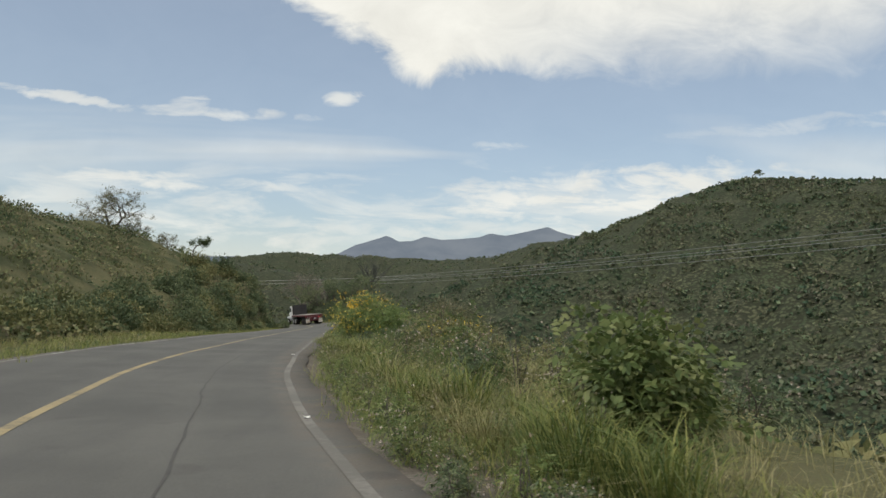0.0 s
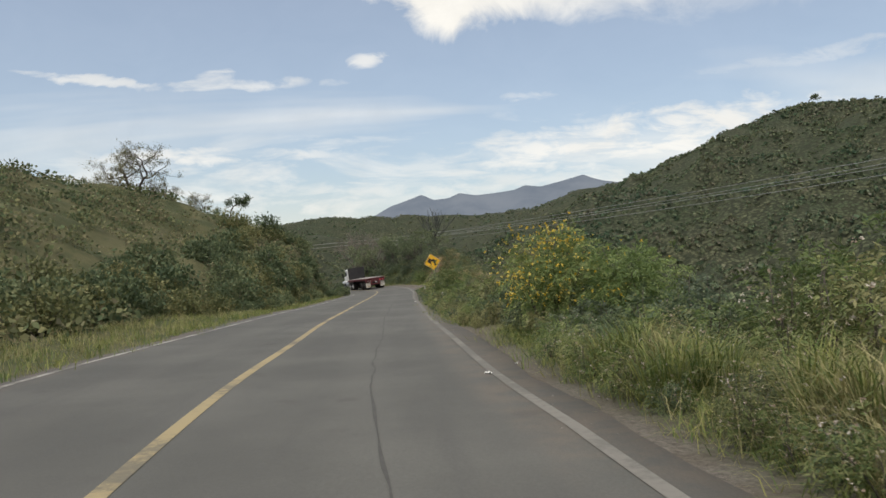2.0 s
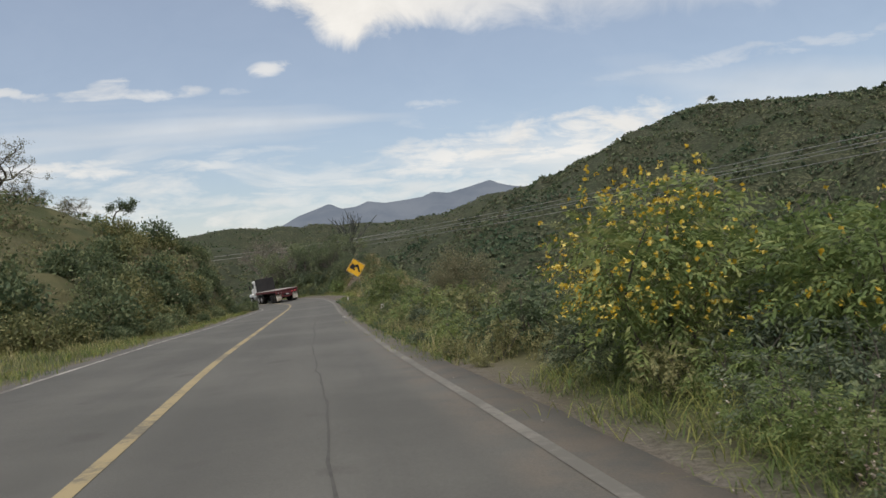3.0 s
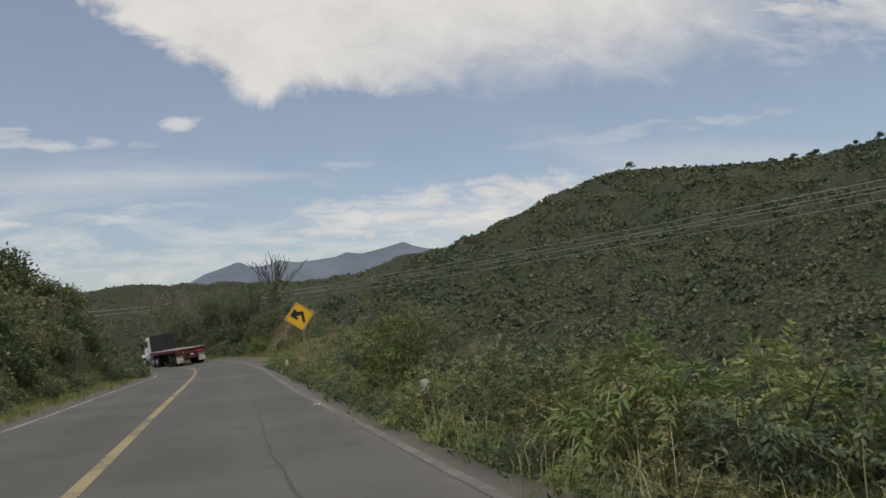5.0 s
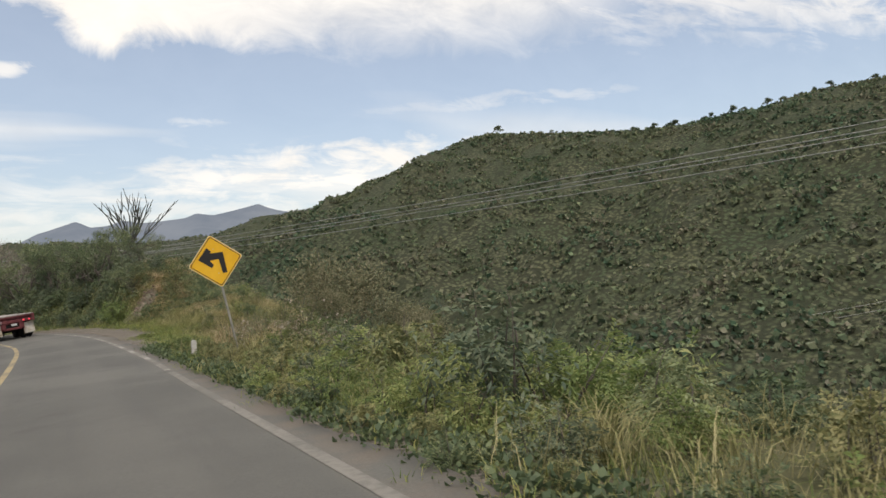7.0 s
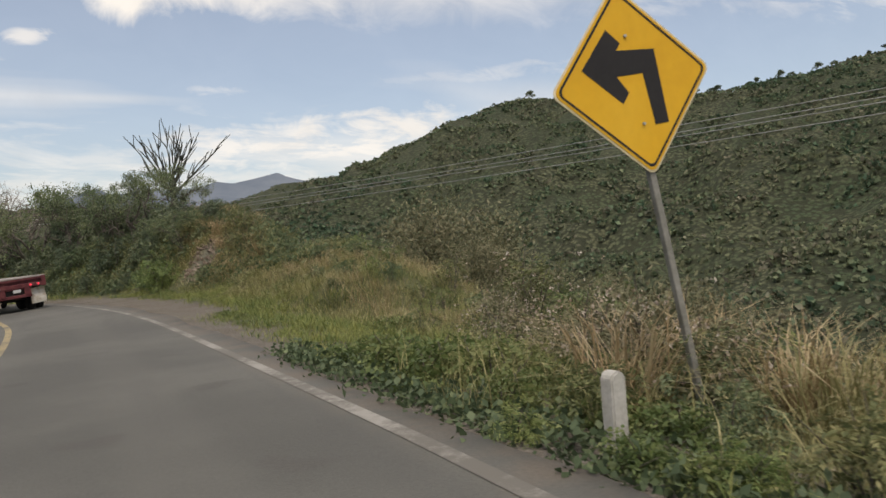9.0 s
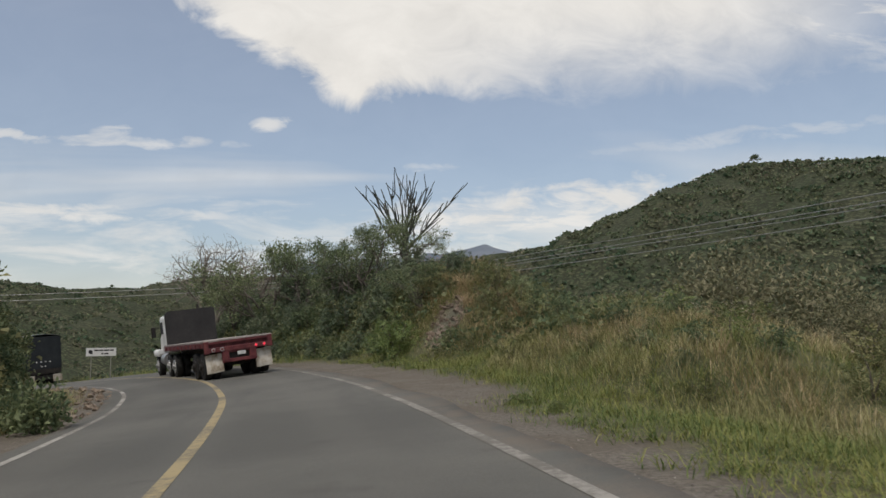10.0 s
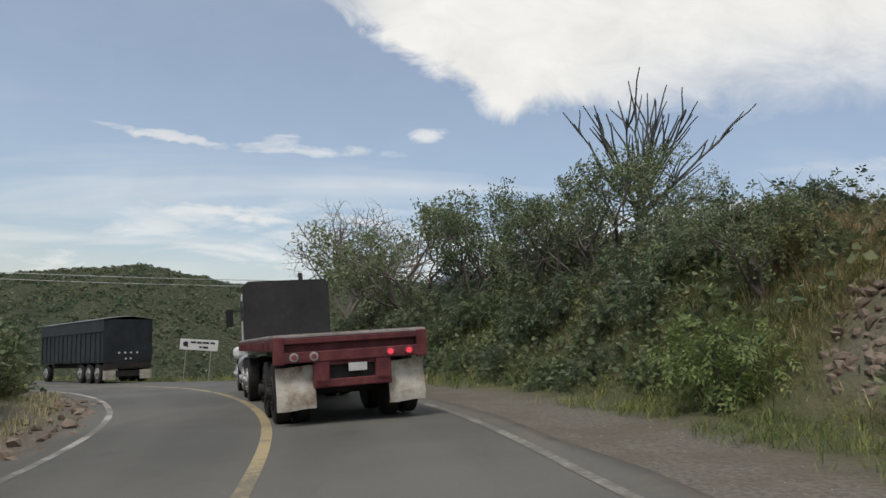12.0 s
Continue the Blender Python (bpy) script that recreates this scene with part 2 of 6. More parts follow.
M_POST = material("whitewashed_concrete", [(0.27, 0.26, 0.225), (0.40, 0.39, 0.355), (0.47, 0.46, 0.43)], 4, 0.85, bump=0.004, bump_scale=60)
M_BOARD = material("white_sign_sheet", [(0.5, 0.5, 0.49), (0.58, 0.58, 0.57)], 2, 0.5, fine=0.08)
M_WIRE = material("wire", [(0.3, 0.3, 0.29), (0.4, 0.4, 0.38)], 2, 0.5, metal=0.6)
M_PAPER = material("scrap_paper", [(0.6, 0.59, 0.56), (0.7, 0.69, 0.66)], 6, 0.7)
M_CRACK = material("crack_filler", [(0.058, 0.056, 0.051), (0.082, 0.08, 0.072)], 6, 0.8)


def scrub_material(name, tones, broad, leaf=0.0):
    """Scrub whose colour drifts over the slope: fresh green hollows, olive growth and brown, twiggy patches, with every bush its own tone."""
    m = bpy.data.materials.new(name)
    m.use_nodes = True
    k = Nodes(m.node_tree)
    at = k.add("ShaderNodeTexCoord", out=3)
    own = k.add("ShaderNodeNewGeometry", out=8)
    drift = k.math("ADD", k.math("MULTIPLY", k.noise(at, broad, 4.0, 0.6), 0.75), k.math("MULTIPLY", own, 0.25))
    colour = k.mix(k.step(drift, 0.36, 0.50), tones[0], tones[1])
    colour = k.mix(k.step(drift, 0.48, 0.64), colour, tones[2])
    dry = k.math("ADD", k.math("MULTIPLY", k.noise(at, broad * 2.3, 5.0, 0.65), 0.7), k.math("MULTIPLY", k.math("FRACT", k.math("MULTIPLY", own, 17.0)), 0.3))
    colour = k.mix(k.math("MULTIPLY", k.step(dry, 0.50, 0.68), 0.8), colour, tones[3])
    scaled = k.vec("SCALE", colour)
    k.t.links.new(k.math("MULTIPLY", k.math("MULTIPLY_ADD", k.noise(at, 1.6, 4.0, 0.65), 0.7, 0.65), k.math("MULTIPLY_ADD", k.math("FRACT", k.math("MULTIPLY", own, 7.0)), 0.8, 0.6)), scaled.node.inputs[3])
    sh = k.add("ShaderNodeBsdfPrincipled", ins={"Base Color": scaled, "Roughness": 0.85, "Specular IOR Level": 0.12})
    if leaf:
        sh = k.add("ShaderNodeMixShader", ins={0: leaf, 1: sh, 2: k.add("ShaderNodeBsdfTranslucent", ins={0: scaled})})
    k.add("ShaderNodeOutputMaterial", ins={0: sh})
    return m


M_FAR_SHRUB = scrub_material("far_shrub", ((0.066, 0.112, 0.070), (0.112, 0.146, 0.084), (0.165, 0.178, 0.104), (0.185, 0.165, 0.125)), 0.022, 0.3)
M_HILL_SCRUB = scrub_material("hill_scrub", ((0.080, 0.118, 0.066), (0.140, 0.168, 0.084), (0.215, 0.210, 0.108), (0.245, 0.205, 0.138)), 0.10, 0.35)


def lamp_material(name, colour, strength):
    m = bpy.data.materials.new(name)
    m.use_nodes = True
    k = Nodes(m.node_tree)
    k.add("ShaderNodeOutputMaterial", ins={0: k.add("ShaderNodeEmission", ins={0: (*colour, 1), 1: strength})})
    return m


M_LAMP = lamp_material("lit_red_lamp", (1.0, 0.06, 0.10), 1.0)


def asphalt_material():
    m = bpy.data.materials.new("asphalt")
    m.use_nodes = True
    k = Nodes(m.node_tree)
    at = k.add("ShaderNodeTexCoord", out=3)
    lane = k.add("ShaderNodeAttribute", out=2, attribute_name="lane")
    broad = k.noise(at, 0.25, 4.0, 0.6)
    long = k.noise(k.add("ShaderNodeMapping", ins={0: at, 3: (1.6, 0.12, 1.0)}), 1.0, 4.0, 0.6)
    grain = k.noise(at, 45.0, 3.0, 0.7)
    base = k.mix(k.step(broad, 0.35, 0.68), (0.078, 0.077, 0.069), (0.110, 0.108, 0.096))
    base = k.mix(k.math("MULTIPLY", k.step(long, 0.5, 0.72), 0.55), base, (0.075, 0.074, 0.068))
    # wheel tracks, worn smooth and paler, and the oily middle of each lane
    track = k.math("MULTIPLY", k.math("COSINE", k.math("MULTIPLY", lane, 2 * math.pi / 1.7)), 0.5)
    base = k.mix(k.math("MULTIPLY", k.step(track, -0.1, 0.5), 0.22), base, (0.126, 0.123, 0.109))
    side = k.math("ABSOLUTE", lane)
    dust = k.math("MULTIPLY", k.step(side, 2.9, 3.6), k.step(k.noise(at, 1.4, 5.0, 0.65), 0.35, 0.65))
    base = k.mix(k.math("MULTIPLY", dust, 0.7), base, (0.15, 0.122, 0.095))
    spot = k.noise(at, 1.1, 2.0, 0.4)
    base = k.mix(k.math("MULTIPLY", k.step(spot, 0.66, 0.74), 0.4), base, (0.06, 0.055, 0.05))
    g = k.math("MULTIPLY_ADD", grain, 0.7, 0.65)
    col = k.vec("SCALE", base)
    k.t.links.new(g, col.node.inputs[3])
    sh = k.add("ShaderNodeBsdfPrincipled", ins={"Base Color": col, "Roughness": 0.82, "Specular IOR Level": 0.35})
    k.t.links.new(k.add("ShaderNodeBump", ins={"Strength": 0.5, "Distance": 0.006, "Height": k.noise(at, 70.0, 3.0, 0.6)}), sh.node.inputs["Normal"])
    k.add("ShaderNodeOutputMaterial", ins={0: sh})
    return m


def paint_material(name, colour, under, worn):
    m = bpy.data.materials.new(name)
    m.use_nodes = True
    k = Nodes(m.node_tree)
    at = k.add("ShaderNodeTexCoord", out=3)
    wear = k.math("ADD", k.math("MULTIPLY", k.noise(at, 0.6, 4.0, 0.6), 0.6), k.math("MULTIPLY", k.noise(at, 9.0, 5.0, 0.7), 0.4))
    col = k.mix(k.step(wear, worn, worn + 0.16), colour, under)
    k.add("ShaderNodeOutputMaterial", ins={0: k.add("ShaderNodeBsdfPrincipled", ins={"Base Color": col, "Roughness": 0.8, "Specular IOR Level": 0.3})})
    return m


def ground_material():
    m = bpy.data.materials.new("hill_ground")
    m.use_nodes = True
    k = Nodes(m.node_tree)
    at = k.add("ShaderNodeTexCoord", out=3)
    stony = k.add("ShaderNodeAttribute", out=2, attribute_name="stony")
    broad, mid, small = k.noise(at, 0.012, 6.0, 0.6), k.noise(at, 0.12, 6.0, 0.65), k.noise(at, 1.7, 6.0, 0.65)
    patch = k.noise(at, 0.45, 5.0, 0.6)
    green = k.mix(k.step(k.math("ADD", k.math("MULTIPLY", mid, 0.45), k.math("MULTIPLY", patch, 0.55)), 0.42, 0.58), (0.060, 0.070, 0.034), (0.112, 0.108, 0.056))
    soil = k.mix(k.step(small, 0.35, 0.65), (0.085, 0.074, 0.043), (0.14, 0.115, 0.07))
    base = k.mix(k.math("MULTIPLY", k.step(k.math("ADD", k.math("MULTIPLY", broad, 0.5), k.math("MULTIPLY", small, 0.5)), 0.48, 0.64), 0.32), green, soil)
    scrub = k.add("ShaderNodeAttribute", out=2, attribute_name="scrub")
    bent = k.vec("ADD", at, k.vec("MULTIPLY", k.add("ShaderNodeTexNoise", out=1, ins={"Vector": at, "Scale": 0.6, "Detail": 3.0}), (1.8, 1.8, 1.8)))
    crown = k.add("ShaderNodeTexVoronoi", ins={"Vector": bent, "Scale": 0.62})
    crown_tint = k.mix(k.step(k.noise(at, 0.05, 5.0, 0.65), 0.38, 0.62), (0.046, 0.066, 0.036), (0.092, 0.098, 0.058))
    # the shade between bush crowns is put into the colour as dark gaps
    shaded_canopy = k.mix(k.step(crown, 0.22, 0.62), crown_tint, (0.020, 0.025, 0.016))
    base = k.mix(k.math("MULTIPLY", scrub, 0.85), base, shaded_canopy)
    bare = k.mix(k.step(k.noise(at, 17.0, 5.0, 0.75), 0.35, 0.65), (0.098, 0.087, 0.073), (0.19, 0.172, 0.147))
    bare = k.mix(k.math("MULTIPLY", k.step(k.noise(at, 0.9, 4.0, 0.6), 0.42, 0.62), 0.5), bare, (0.105, 0.088, 0.066))
    base = k.mix(stony, base, bare)
    sh = k.add("ShaderNodeBsdfPrincipled", ins={"Base Color": base, "Roughness": 0.95, "Specular IOR Level": 0.15})
    h = k.math("ADD", k.math("MULTIPLY", small, 0.5), k.noise(at, 14.0, 4.0, 0.6))
    h = k.math("SUBTRACT", h, k.math("MULTIPLY", k.math("MULTIPLY", crown, scrub), 7.0))
    k.t.links.new(k.add("ShaderNodeBump", ins={"Strength": 0.8, "Distance": 0.08, "Height": h}), sh.node.inputs["Normal"])
    k.add("ShaderNodeOutputMaterial", ins={0: sh})
    return m


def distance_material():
    """Far mountains, with the haze of many kilometres of air put into a glowing colour."""
    m = bpy.data.materials.new("hazed_far_mountain")
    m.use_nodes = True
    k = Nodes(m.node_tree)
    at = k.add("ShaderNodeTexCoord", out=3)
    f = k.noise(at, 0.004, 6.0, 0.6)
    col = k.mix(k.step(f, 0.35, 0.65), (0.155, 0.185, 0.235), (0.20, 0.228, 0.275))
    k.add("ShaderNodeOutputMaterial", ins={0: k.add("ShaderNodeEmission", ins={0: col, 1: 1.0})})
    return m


M_ASPHALT, M_GROUND, M_FAR = asphalt_material(), ground_material(), distance_material()
M_YELLOW_LINE = paint_material("yellow_road_paint", (0.32, 0.26, 0.145), (0.15, 0.135, 0.10), 0.46)
M_WHITE_LINE_FADED = paint_material("faded_white_road_paint", (0.19, 0.18, 0.158), (0.125, 0.12, 0.105), 0.40)
M_WHITE_LINE_WORN = paint_material("worn_white_road_paint", (0.27, 0.258, 0.232), (0.13, 0.122, 0.106), 0.39)
M_WHITE_LINE = paint_material("white_road_paint", (0.34, 0.33, 0.30), (0.14, 0.13, 0.115), 0.43)


# ---- building helpers ----
def mesh_object(name, verts, faces, mat, parent=None, label="", smooth=False):
    """One mesh object from an array of places and arrays of faces, each array of one face size."""
    me = bpy.data.meshes.new(name)
    verts = np.asarray(verts, np.float32)
    faces = [np.asarray(f, np.int32) for f in faces if len(f)]
    me.vertices.add(len(verts))
    me.vertices.foreach_set("co", verts.ravel())
    me.loops.add(sum(f.size for f in faces))
    me.loops.foreach_set("vertex_index", np.concatenate([f.ravel() for f in faces]))
    me.polygons.add(sum(len(f) for f in faces))
    sizes = np.concatenate([np.full(len(f), f.shape[1]) for f in faces])
    me.polygons.foreach_set("loop_start", np.r_[0, np.cumsum(sizes)[:-1]].astype(np.int32))
    me.polygons.foreach_set("loop_total", sizes.astype(np.int32))
    if smooth:
        me.polygons.foreach_set("use_smooth", np.ones(len(sizes), bool))
    me.update(calc_edges=True)
    me.validate()
    me.materials.append(mat)
    ob = new(name, me)
    if parent:
        ob.parent = parent
    if label:
        tagged(ob, label)
    return ob


def part(name, bm, mat, parent, label=""):
    me = bpy.data.meshes.new(name)
    bm.normal_update()
    bm.to_mesh(me)
    bm.free()
    me.materials.append(mat)
    ob = new(name, me)
    ob.parent = parent
    if label:
        tagged(ob, label)
    return ob


def block(bm, size, at, bevel=0.02, turn=(0, 0, 0)):
    """A box with rounded edges, added to bm."""
    made = bmesh.ops.create_cube(bm, size=1.0, matrix=pose(*at, *turn) @ Matrix.Diagonal((*size, 1)))
    if bevel:
        edges = list({e for q in made["verts"] for e in q.link_edges})
        bmesh.ops.bevel(bm, geom=edges, offset=min(bevel, 0.45 * min(size)), segments=2, affect="EDGES", profile=0.5)
    return bm


def drum(bm, r, length, at, axis="x", sides=24, bevel=0.02, r2=None):
    turn = {"x": (0, 90, 0), "y": (90, 0, 0), "z": (0, 0, 0)}[axis]
    made = bmesh.ops.create_cone(bm, cap_ends=True, segments=sides, radius1=r, radius2=r2 or r, depth=length, matrix=pose(*at, *turn))
    if bevel:
        rims = [e for e in {e for q in made["verts"] for e in q.link_edges} if any(len(f.verts) > 4 for f in e.link_faces)]
        bmesh.ops.bevel(bm, geom=rims, offset=bevel, segments=2, affect="EDGES", profile=0.5)
    return bm


def tube(points, radii, sides=6):
    """The places and faces of a round, tapered stem along the points."""
    p, r = np.asarray(points, float), np.asarray(radii, float)
    t = np.gradient(p, axis=0)
    t /= np.linalg.norm(t, axis=1, keepdims=True) + 1e-9
    side = np.cross(t, (0.31, 0.17, 0.93))
    weak = np.linalg.norm(side, axis=1) < 0.05
    side[weak] = np.cross(t[weak], (1, 0, 0))
    side /= np.linalg.norm(side, axis=1, keepdims=True)
    up = np.cross(t, side)
    a = np.linspace(0, 2 * np.pi, sides, endpoint=False)
    ring = np.cos(a)[None, :, None] * side[:, None] + np.sin(a)[None, :, None] * up[:, None]
    verts = (p[:, None] + ring * r[:, None, None]).reshape(-1, 3)
    i = np.arange(len(p) - 1)[:, None] * sides
    j = np.arange(sides)[None]
    k = (j + 1) % sides
    quads = np.stack([i + j, i + k, i + sides + k, i + sides + j], -1).reshape(-1, 4)
    return verts, quads


def joined(pieces):
    """Several (places, quads) as one."""
    verts, quads, at = [], [], 0
    for v_, q_ in pieces:
        verts.append(v_)
        quads.append(np.asarray(q_) + at)
        at += len(v_)
    return np.concatenate(verts), np.concatenate(quads)


def unit(v_):
    return v_ / (np.linalg.norm(v_, axis=-1, keepdims=True) + 1e-9)


def leaves(at, out, length, width, rng, wild=0.8):
    """A pointed leaf at each place, lying more or less along out."""
    m = len(at)
    axis = unit(out + wild * rng.normal(size=(m, 3)))
    across = unit(np.cross(axis, rng.normal(size=(m, 3))))
    bend = np.cross(axis, across) * 0.18
    l_ = (length * rng.uniform(0.6, 1.25, m))[:, None]
    w_ = (width * rng.uniform(0.6, 1.25, m))[:, None]
    a = at - axis * l_ * 0.5
    b = at + across * w_ * 0.5 + bend * l_
    c = at + axis * l_ * 0.5
    d = at - across * w_ * 0.5 + bend * l_
    return np.stack([a, b, c, d], 1).reshape(-1, 3), np.arange(4 * m).reshape(-1, 4)


def sprays(at, out, length, leaf, ratio, per, rng, wild=0.5, droop=0.4):
    """Bowed shoots that start at the places, each with leaflets in two ranks and one at its tip."""
    m = len(at)
    axis = unit(out + wild * rng.normal(size=(m, 3)) + (0, 0, 0.2))[:, None]
    side = unit(np.cross(axis[:, 0], rng.normal(size=(m, 3)) * 0.5 + (0, 0, 1.0)))[:, None]
    k = ((np.arange(per) + 0.6) / per)[None, :, None]
    rank = np.where(np.arange(per) % 2, 1.0, -1.0)[None, :, None]
    rank[:, -1] = 0.0
    l_ = (length * rng.uniform(0.6, 1.25, m))[:, None, None]
    stem = at[:, None] + axis * l_ * k - np.array((0, 0, 1.0)) * droop * l_ * k * k
    way = unit(axis * 0.7 + side * rank * 0.9 - np.array((0, 0, 0.35)) * (0.3 + k) + 0.22 * rng.normal(size=(m, per, 3)))
    size = leaf * (1.1 - 0.8 * np.abs(k - 0.45)) * rng.uniform(0.75, 1.2, (m, per, 1))
    flat = unit(np.cross(way, np.cross(side, axis) + 0.25 * rng.normal(size=(m, per, 3)))) * size * ratio * 0.5
    mid = stem + way * size * 0.45
    tip = stem + way * size - np.array((0, 0, 0.12)) * size
    return np.stack([stem, mid + flat, tip, mid - flat], 2).reshape(-1, 3), np.arange(4 * m * per).reshape(-1, 4)


def crown_points(lobes, count, rng, shell=4.0, floor=0.05):
    """Places in and near the skin of several round lobes (x, y, z, rx, ry, rz), and the way outwards there."""
    lobes = np.asarray(lobes, float)
    share = lobes[:, 3] * lobes[:, 4]
    pick = rng.choice(len(lobes), count, p=share / share.sum())
    d = unit(rng.normal(size=(count, 3)))
    r = rng.uniform(0, 1, count) ** (1 / shell)
    p = lobes[pick, :3] + d * lobes[pick, 3:] * r[:, None] * (1 + 0.18 * rng.normal(size=count))[:, None]
    keep = p[:, 2] > floor
    return p[keep], d[keep]


def blades(at, height, width, lean, rng):
    """Grass blades that rise and bow over. Returns places, quads, triangles."""
    m = len(at)
    a = rng.uniform(0, 2 * np.pi, m)
    fall = np.stack([np.cos(a), np.sin(a), 0 * a], 1)
    side = np.stack([-np.sin(a), np.cos(a), 0 * a], 1) * (np.asarray(width) * rng.uniform(0.6, 1.4, m))[:, None] * 0.5
    h = (np.asarray(height) * rng.uniform(0.55, 1.2, m))[:, None]
    b = (np.asarray(lean) * rng.uniform(0.3, 1.5, m))[:, None]
    up = np.array([0, 0, 1.0])
    mid = at + up * h * 0.6 + fall * h * b * 0.35
    tip = at + up * h * (1 - 0.25 * b) + fall * h * b
    verts = np.stack([at - side, at + side, mid - side * 0.8, mid + side * 0.8, tip], 1).reshape(-1, 3)
    i = 5 * np.arange(m)[:, None]
    return verts, i + np.array([[0, 1, 3, 2]]), i + np.array([[2, 3, 4]])


def scattered(template, at, scale, rng, squash=1.0):
    """Copies of a (places, quads) template, turned about z and scaled."""
    tv, tq = template
    m = len(at)
    a = rng.uniform(0, 2 * np.pi, m)
    c, s = np.cos(a)[:, None], np.sin(a)[:, None]
    x = (tv[None, :, 0] * c - tv[None, :, 1] * s) * scale[:, None] + at[:, None, 0]
    y = (tv[None, :, 0] * s + tv[None, :, 1] * c) * scale[:, None] + at[:, None, 1]
    z = tv[None, :, 2] * scale[:, None] * squash + at[:, None, 2]
    return np.stack([x, y, z], -1).reshape(-1, 3), (np.asarray(tq)[None] + (np.arange(m) * len(tv))[:, None, None]).reshape(-1, np.shape(tq)[1])


# ---- the lie of the land ----
# The road's middle line, from behind the walk's start to past the left-hand bend: x, y, z, and the cross-fall (rise per metre to the right).
MIDDLE = np.array([(30, -60, 0, -0.005), (16, -40, 0, -0.005), (9, -26, 0, -0.005), (5.2, -16, 0, -0.005), (2.76, -8.5, 0, -0.005), (1.2, -2, 0, -0.005), (0.33, 2.6, 0, -0.005), (-0.56, 8, 0, -0.005),
                   (-1.24, 15, 0, -0.005), (-1.55, 22, 0, -0.005), (-1.9, 30, 0, 0.0), (-2.1, 40, 0, 0.0), (-2.3, 50, 0, 0.03), (-2.5, 61, 0, 0.04), (-2.74, 70, 0, 0.05), (-3.2, 80, 0, 0.07),
                   (-4.05, 88, 0, 0.09), (-5.9, 96.5, 0, 0.095), (-9.1, 104, -0.12, 0.09), (-13.8, 111.5, -0.5, 0.08), (-20.4, 118.8, -1.1, 0.06), (-28, 125, -1.6, 0.04), (-40, 132, -2.2, 0.02), (-60, 138, -3.2, 0.0), (-100, 142, -5, 0.0)])
HALF = 3.66


def smooth_line(points, step=0.5):
    """A curve through the points, in even steps."""
    p = np.vstack([2 * points[0] - points[1], points, 2 * points[-1] - points[-2]])
    out = []
    for i in range(1, len(p) - 2):
        m = max(2, int(np.linalg.norm(p[i + 1, :2] - p[i, :2]) / step))
        t = np.linspace(0, 1, m, endpoint=False)[:, None]
        a, b, c, d = p[i - 1], p[i], p[i + 1], p[i + 2]
        out.append(0.5 * (2 * b + (c - a) * t + (2 * a - 5 * b + 4 * c - d) * t**2 + (3 * b - a - 3 * c + d) * t**3))
    return np.vstack(out)


LINE = smooth_line(MIDDLE)
HEAD = np.gradient(LINE[:, :2], axis=0)
HEAD /= np.linalg.norm(HEAD, axis=1, keepdims=True)
RIGHT = np.stack([HEAD[:, 1], -HEAD[:, 0]], 1)


def road_frame(x, y):
    """For places: the metres to the right of the road's middle line, and the index of the nearest point of it."""
    x, y = np.atleast_1d(x).astype(float), np.atleast_1d(y).astype(float)
    best = np.zeros(len(x), int)
    for i in range(0, len(x), 4000):
        q = (x[i:i + 4000, None] - LINE[None, :, 0]) ** 2 + (y[i:i + 4000, None] - LINE[None, :, 1]) ** 2
        best[i:i + 4000] = q.argmin(1)
    off = np.stack([x - LINE[best, 0], y - LINE[best, 1]], 1)
    far = np.linalg.norm(off, axis=1)
    side = np.sign((off * RIGHT[best]).sum(1))
    return side * far, best


def beside(y, d):
    """The place d metres to the right of the middle line where that line passes y."""
    i = int(np.argmin(np.abs(LINE[:, 1] - y)))
    return LINE[i, 0] + RIGHT[i, 0] * d, LINE[i, 1] + RIGHT[i, 1] * d


def ease(x, lo, hi):
    t = np.clip((x - lo) / (hi - lo), 0, 1)
    return t * t * (3 - 2 * t)


def wave(x, y, size, seed):
    """Cheap smooth noise, about -1 to 1."""
    r = np.random.default_rng(seed)
    out = 0
    for _ in range(7):
        a, f, p = r.uniform(0, 6.283), r.uniform(0.6, 1.7) / size, r.uniform(0, 6.283)
        out = out + np.sin((x * math.cos(a) + y * math.sin(a)) * f * 6.283 + p)
    return out / 3.2


def ridge(x, y, crest, k, r):
    """The height of a ridge with the given crest (x, y, z), whose flanks fall k per metre past a rounded top of radius r."""
    best = np.full(len(x), -1e9)
    for (ax, ay, az), (bx, by, bz) in zip(crest[:-1], crest[1:]):
        l2 = (bx - ax) ** 2 + (by - ay) ** 2
        t = np.clip(((x - ax) * (bx - ax) + (y - ay) * (by - ay)) / l2, 0, 1)
        d = np.hypot(x - ax - t * (bx - ax), y - ay - t * (by - ay))
        best = np.maximum(best, az + t * (bz - az) - k * (np.sqrt(d * d + r * r) - r))
    return best


CREST_RIGHT = [(105, 640, 34), (140, 530, 46), (185, 490, 66), (215, 470, 83), (239, 458, 96), (262, 425, 90), (302, 372, 82), (333, 330, 86), (352, 300, 91), (372, 270, 90), (398, 240, 89), (440, 150, 92), (470, 40, 95), (500, -120, 90)]
CREST_AHEAD = [(300, 1000, 117), (240, 930, 107), (150, 950, 84), (65, 960, 76), (-20, 1000, 84), (-130, 1010, 87), (-215, 1040, 70), (-330, 1030, 70), (-420, 1000, 64)]
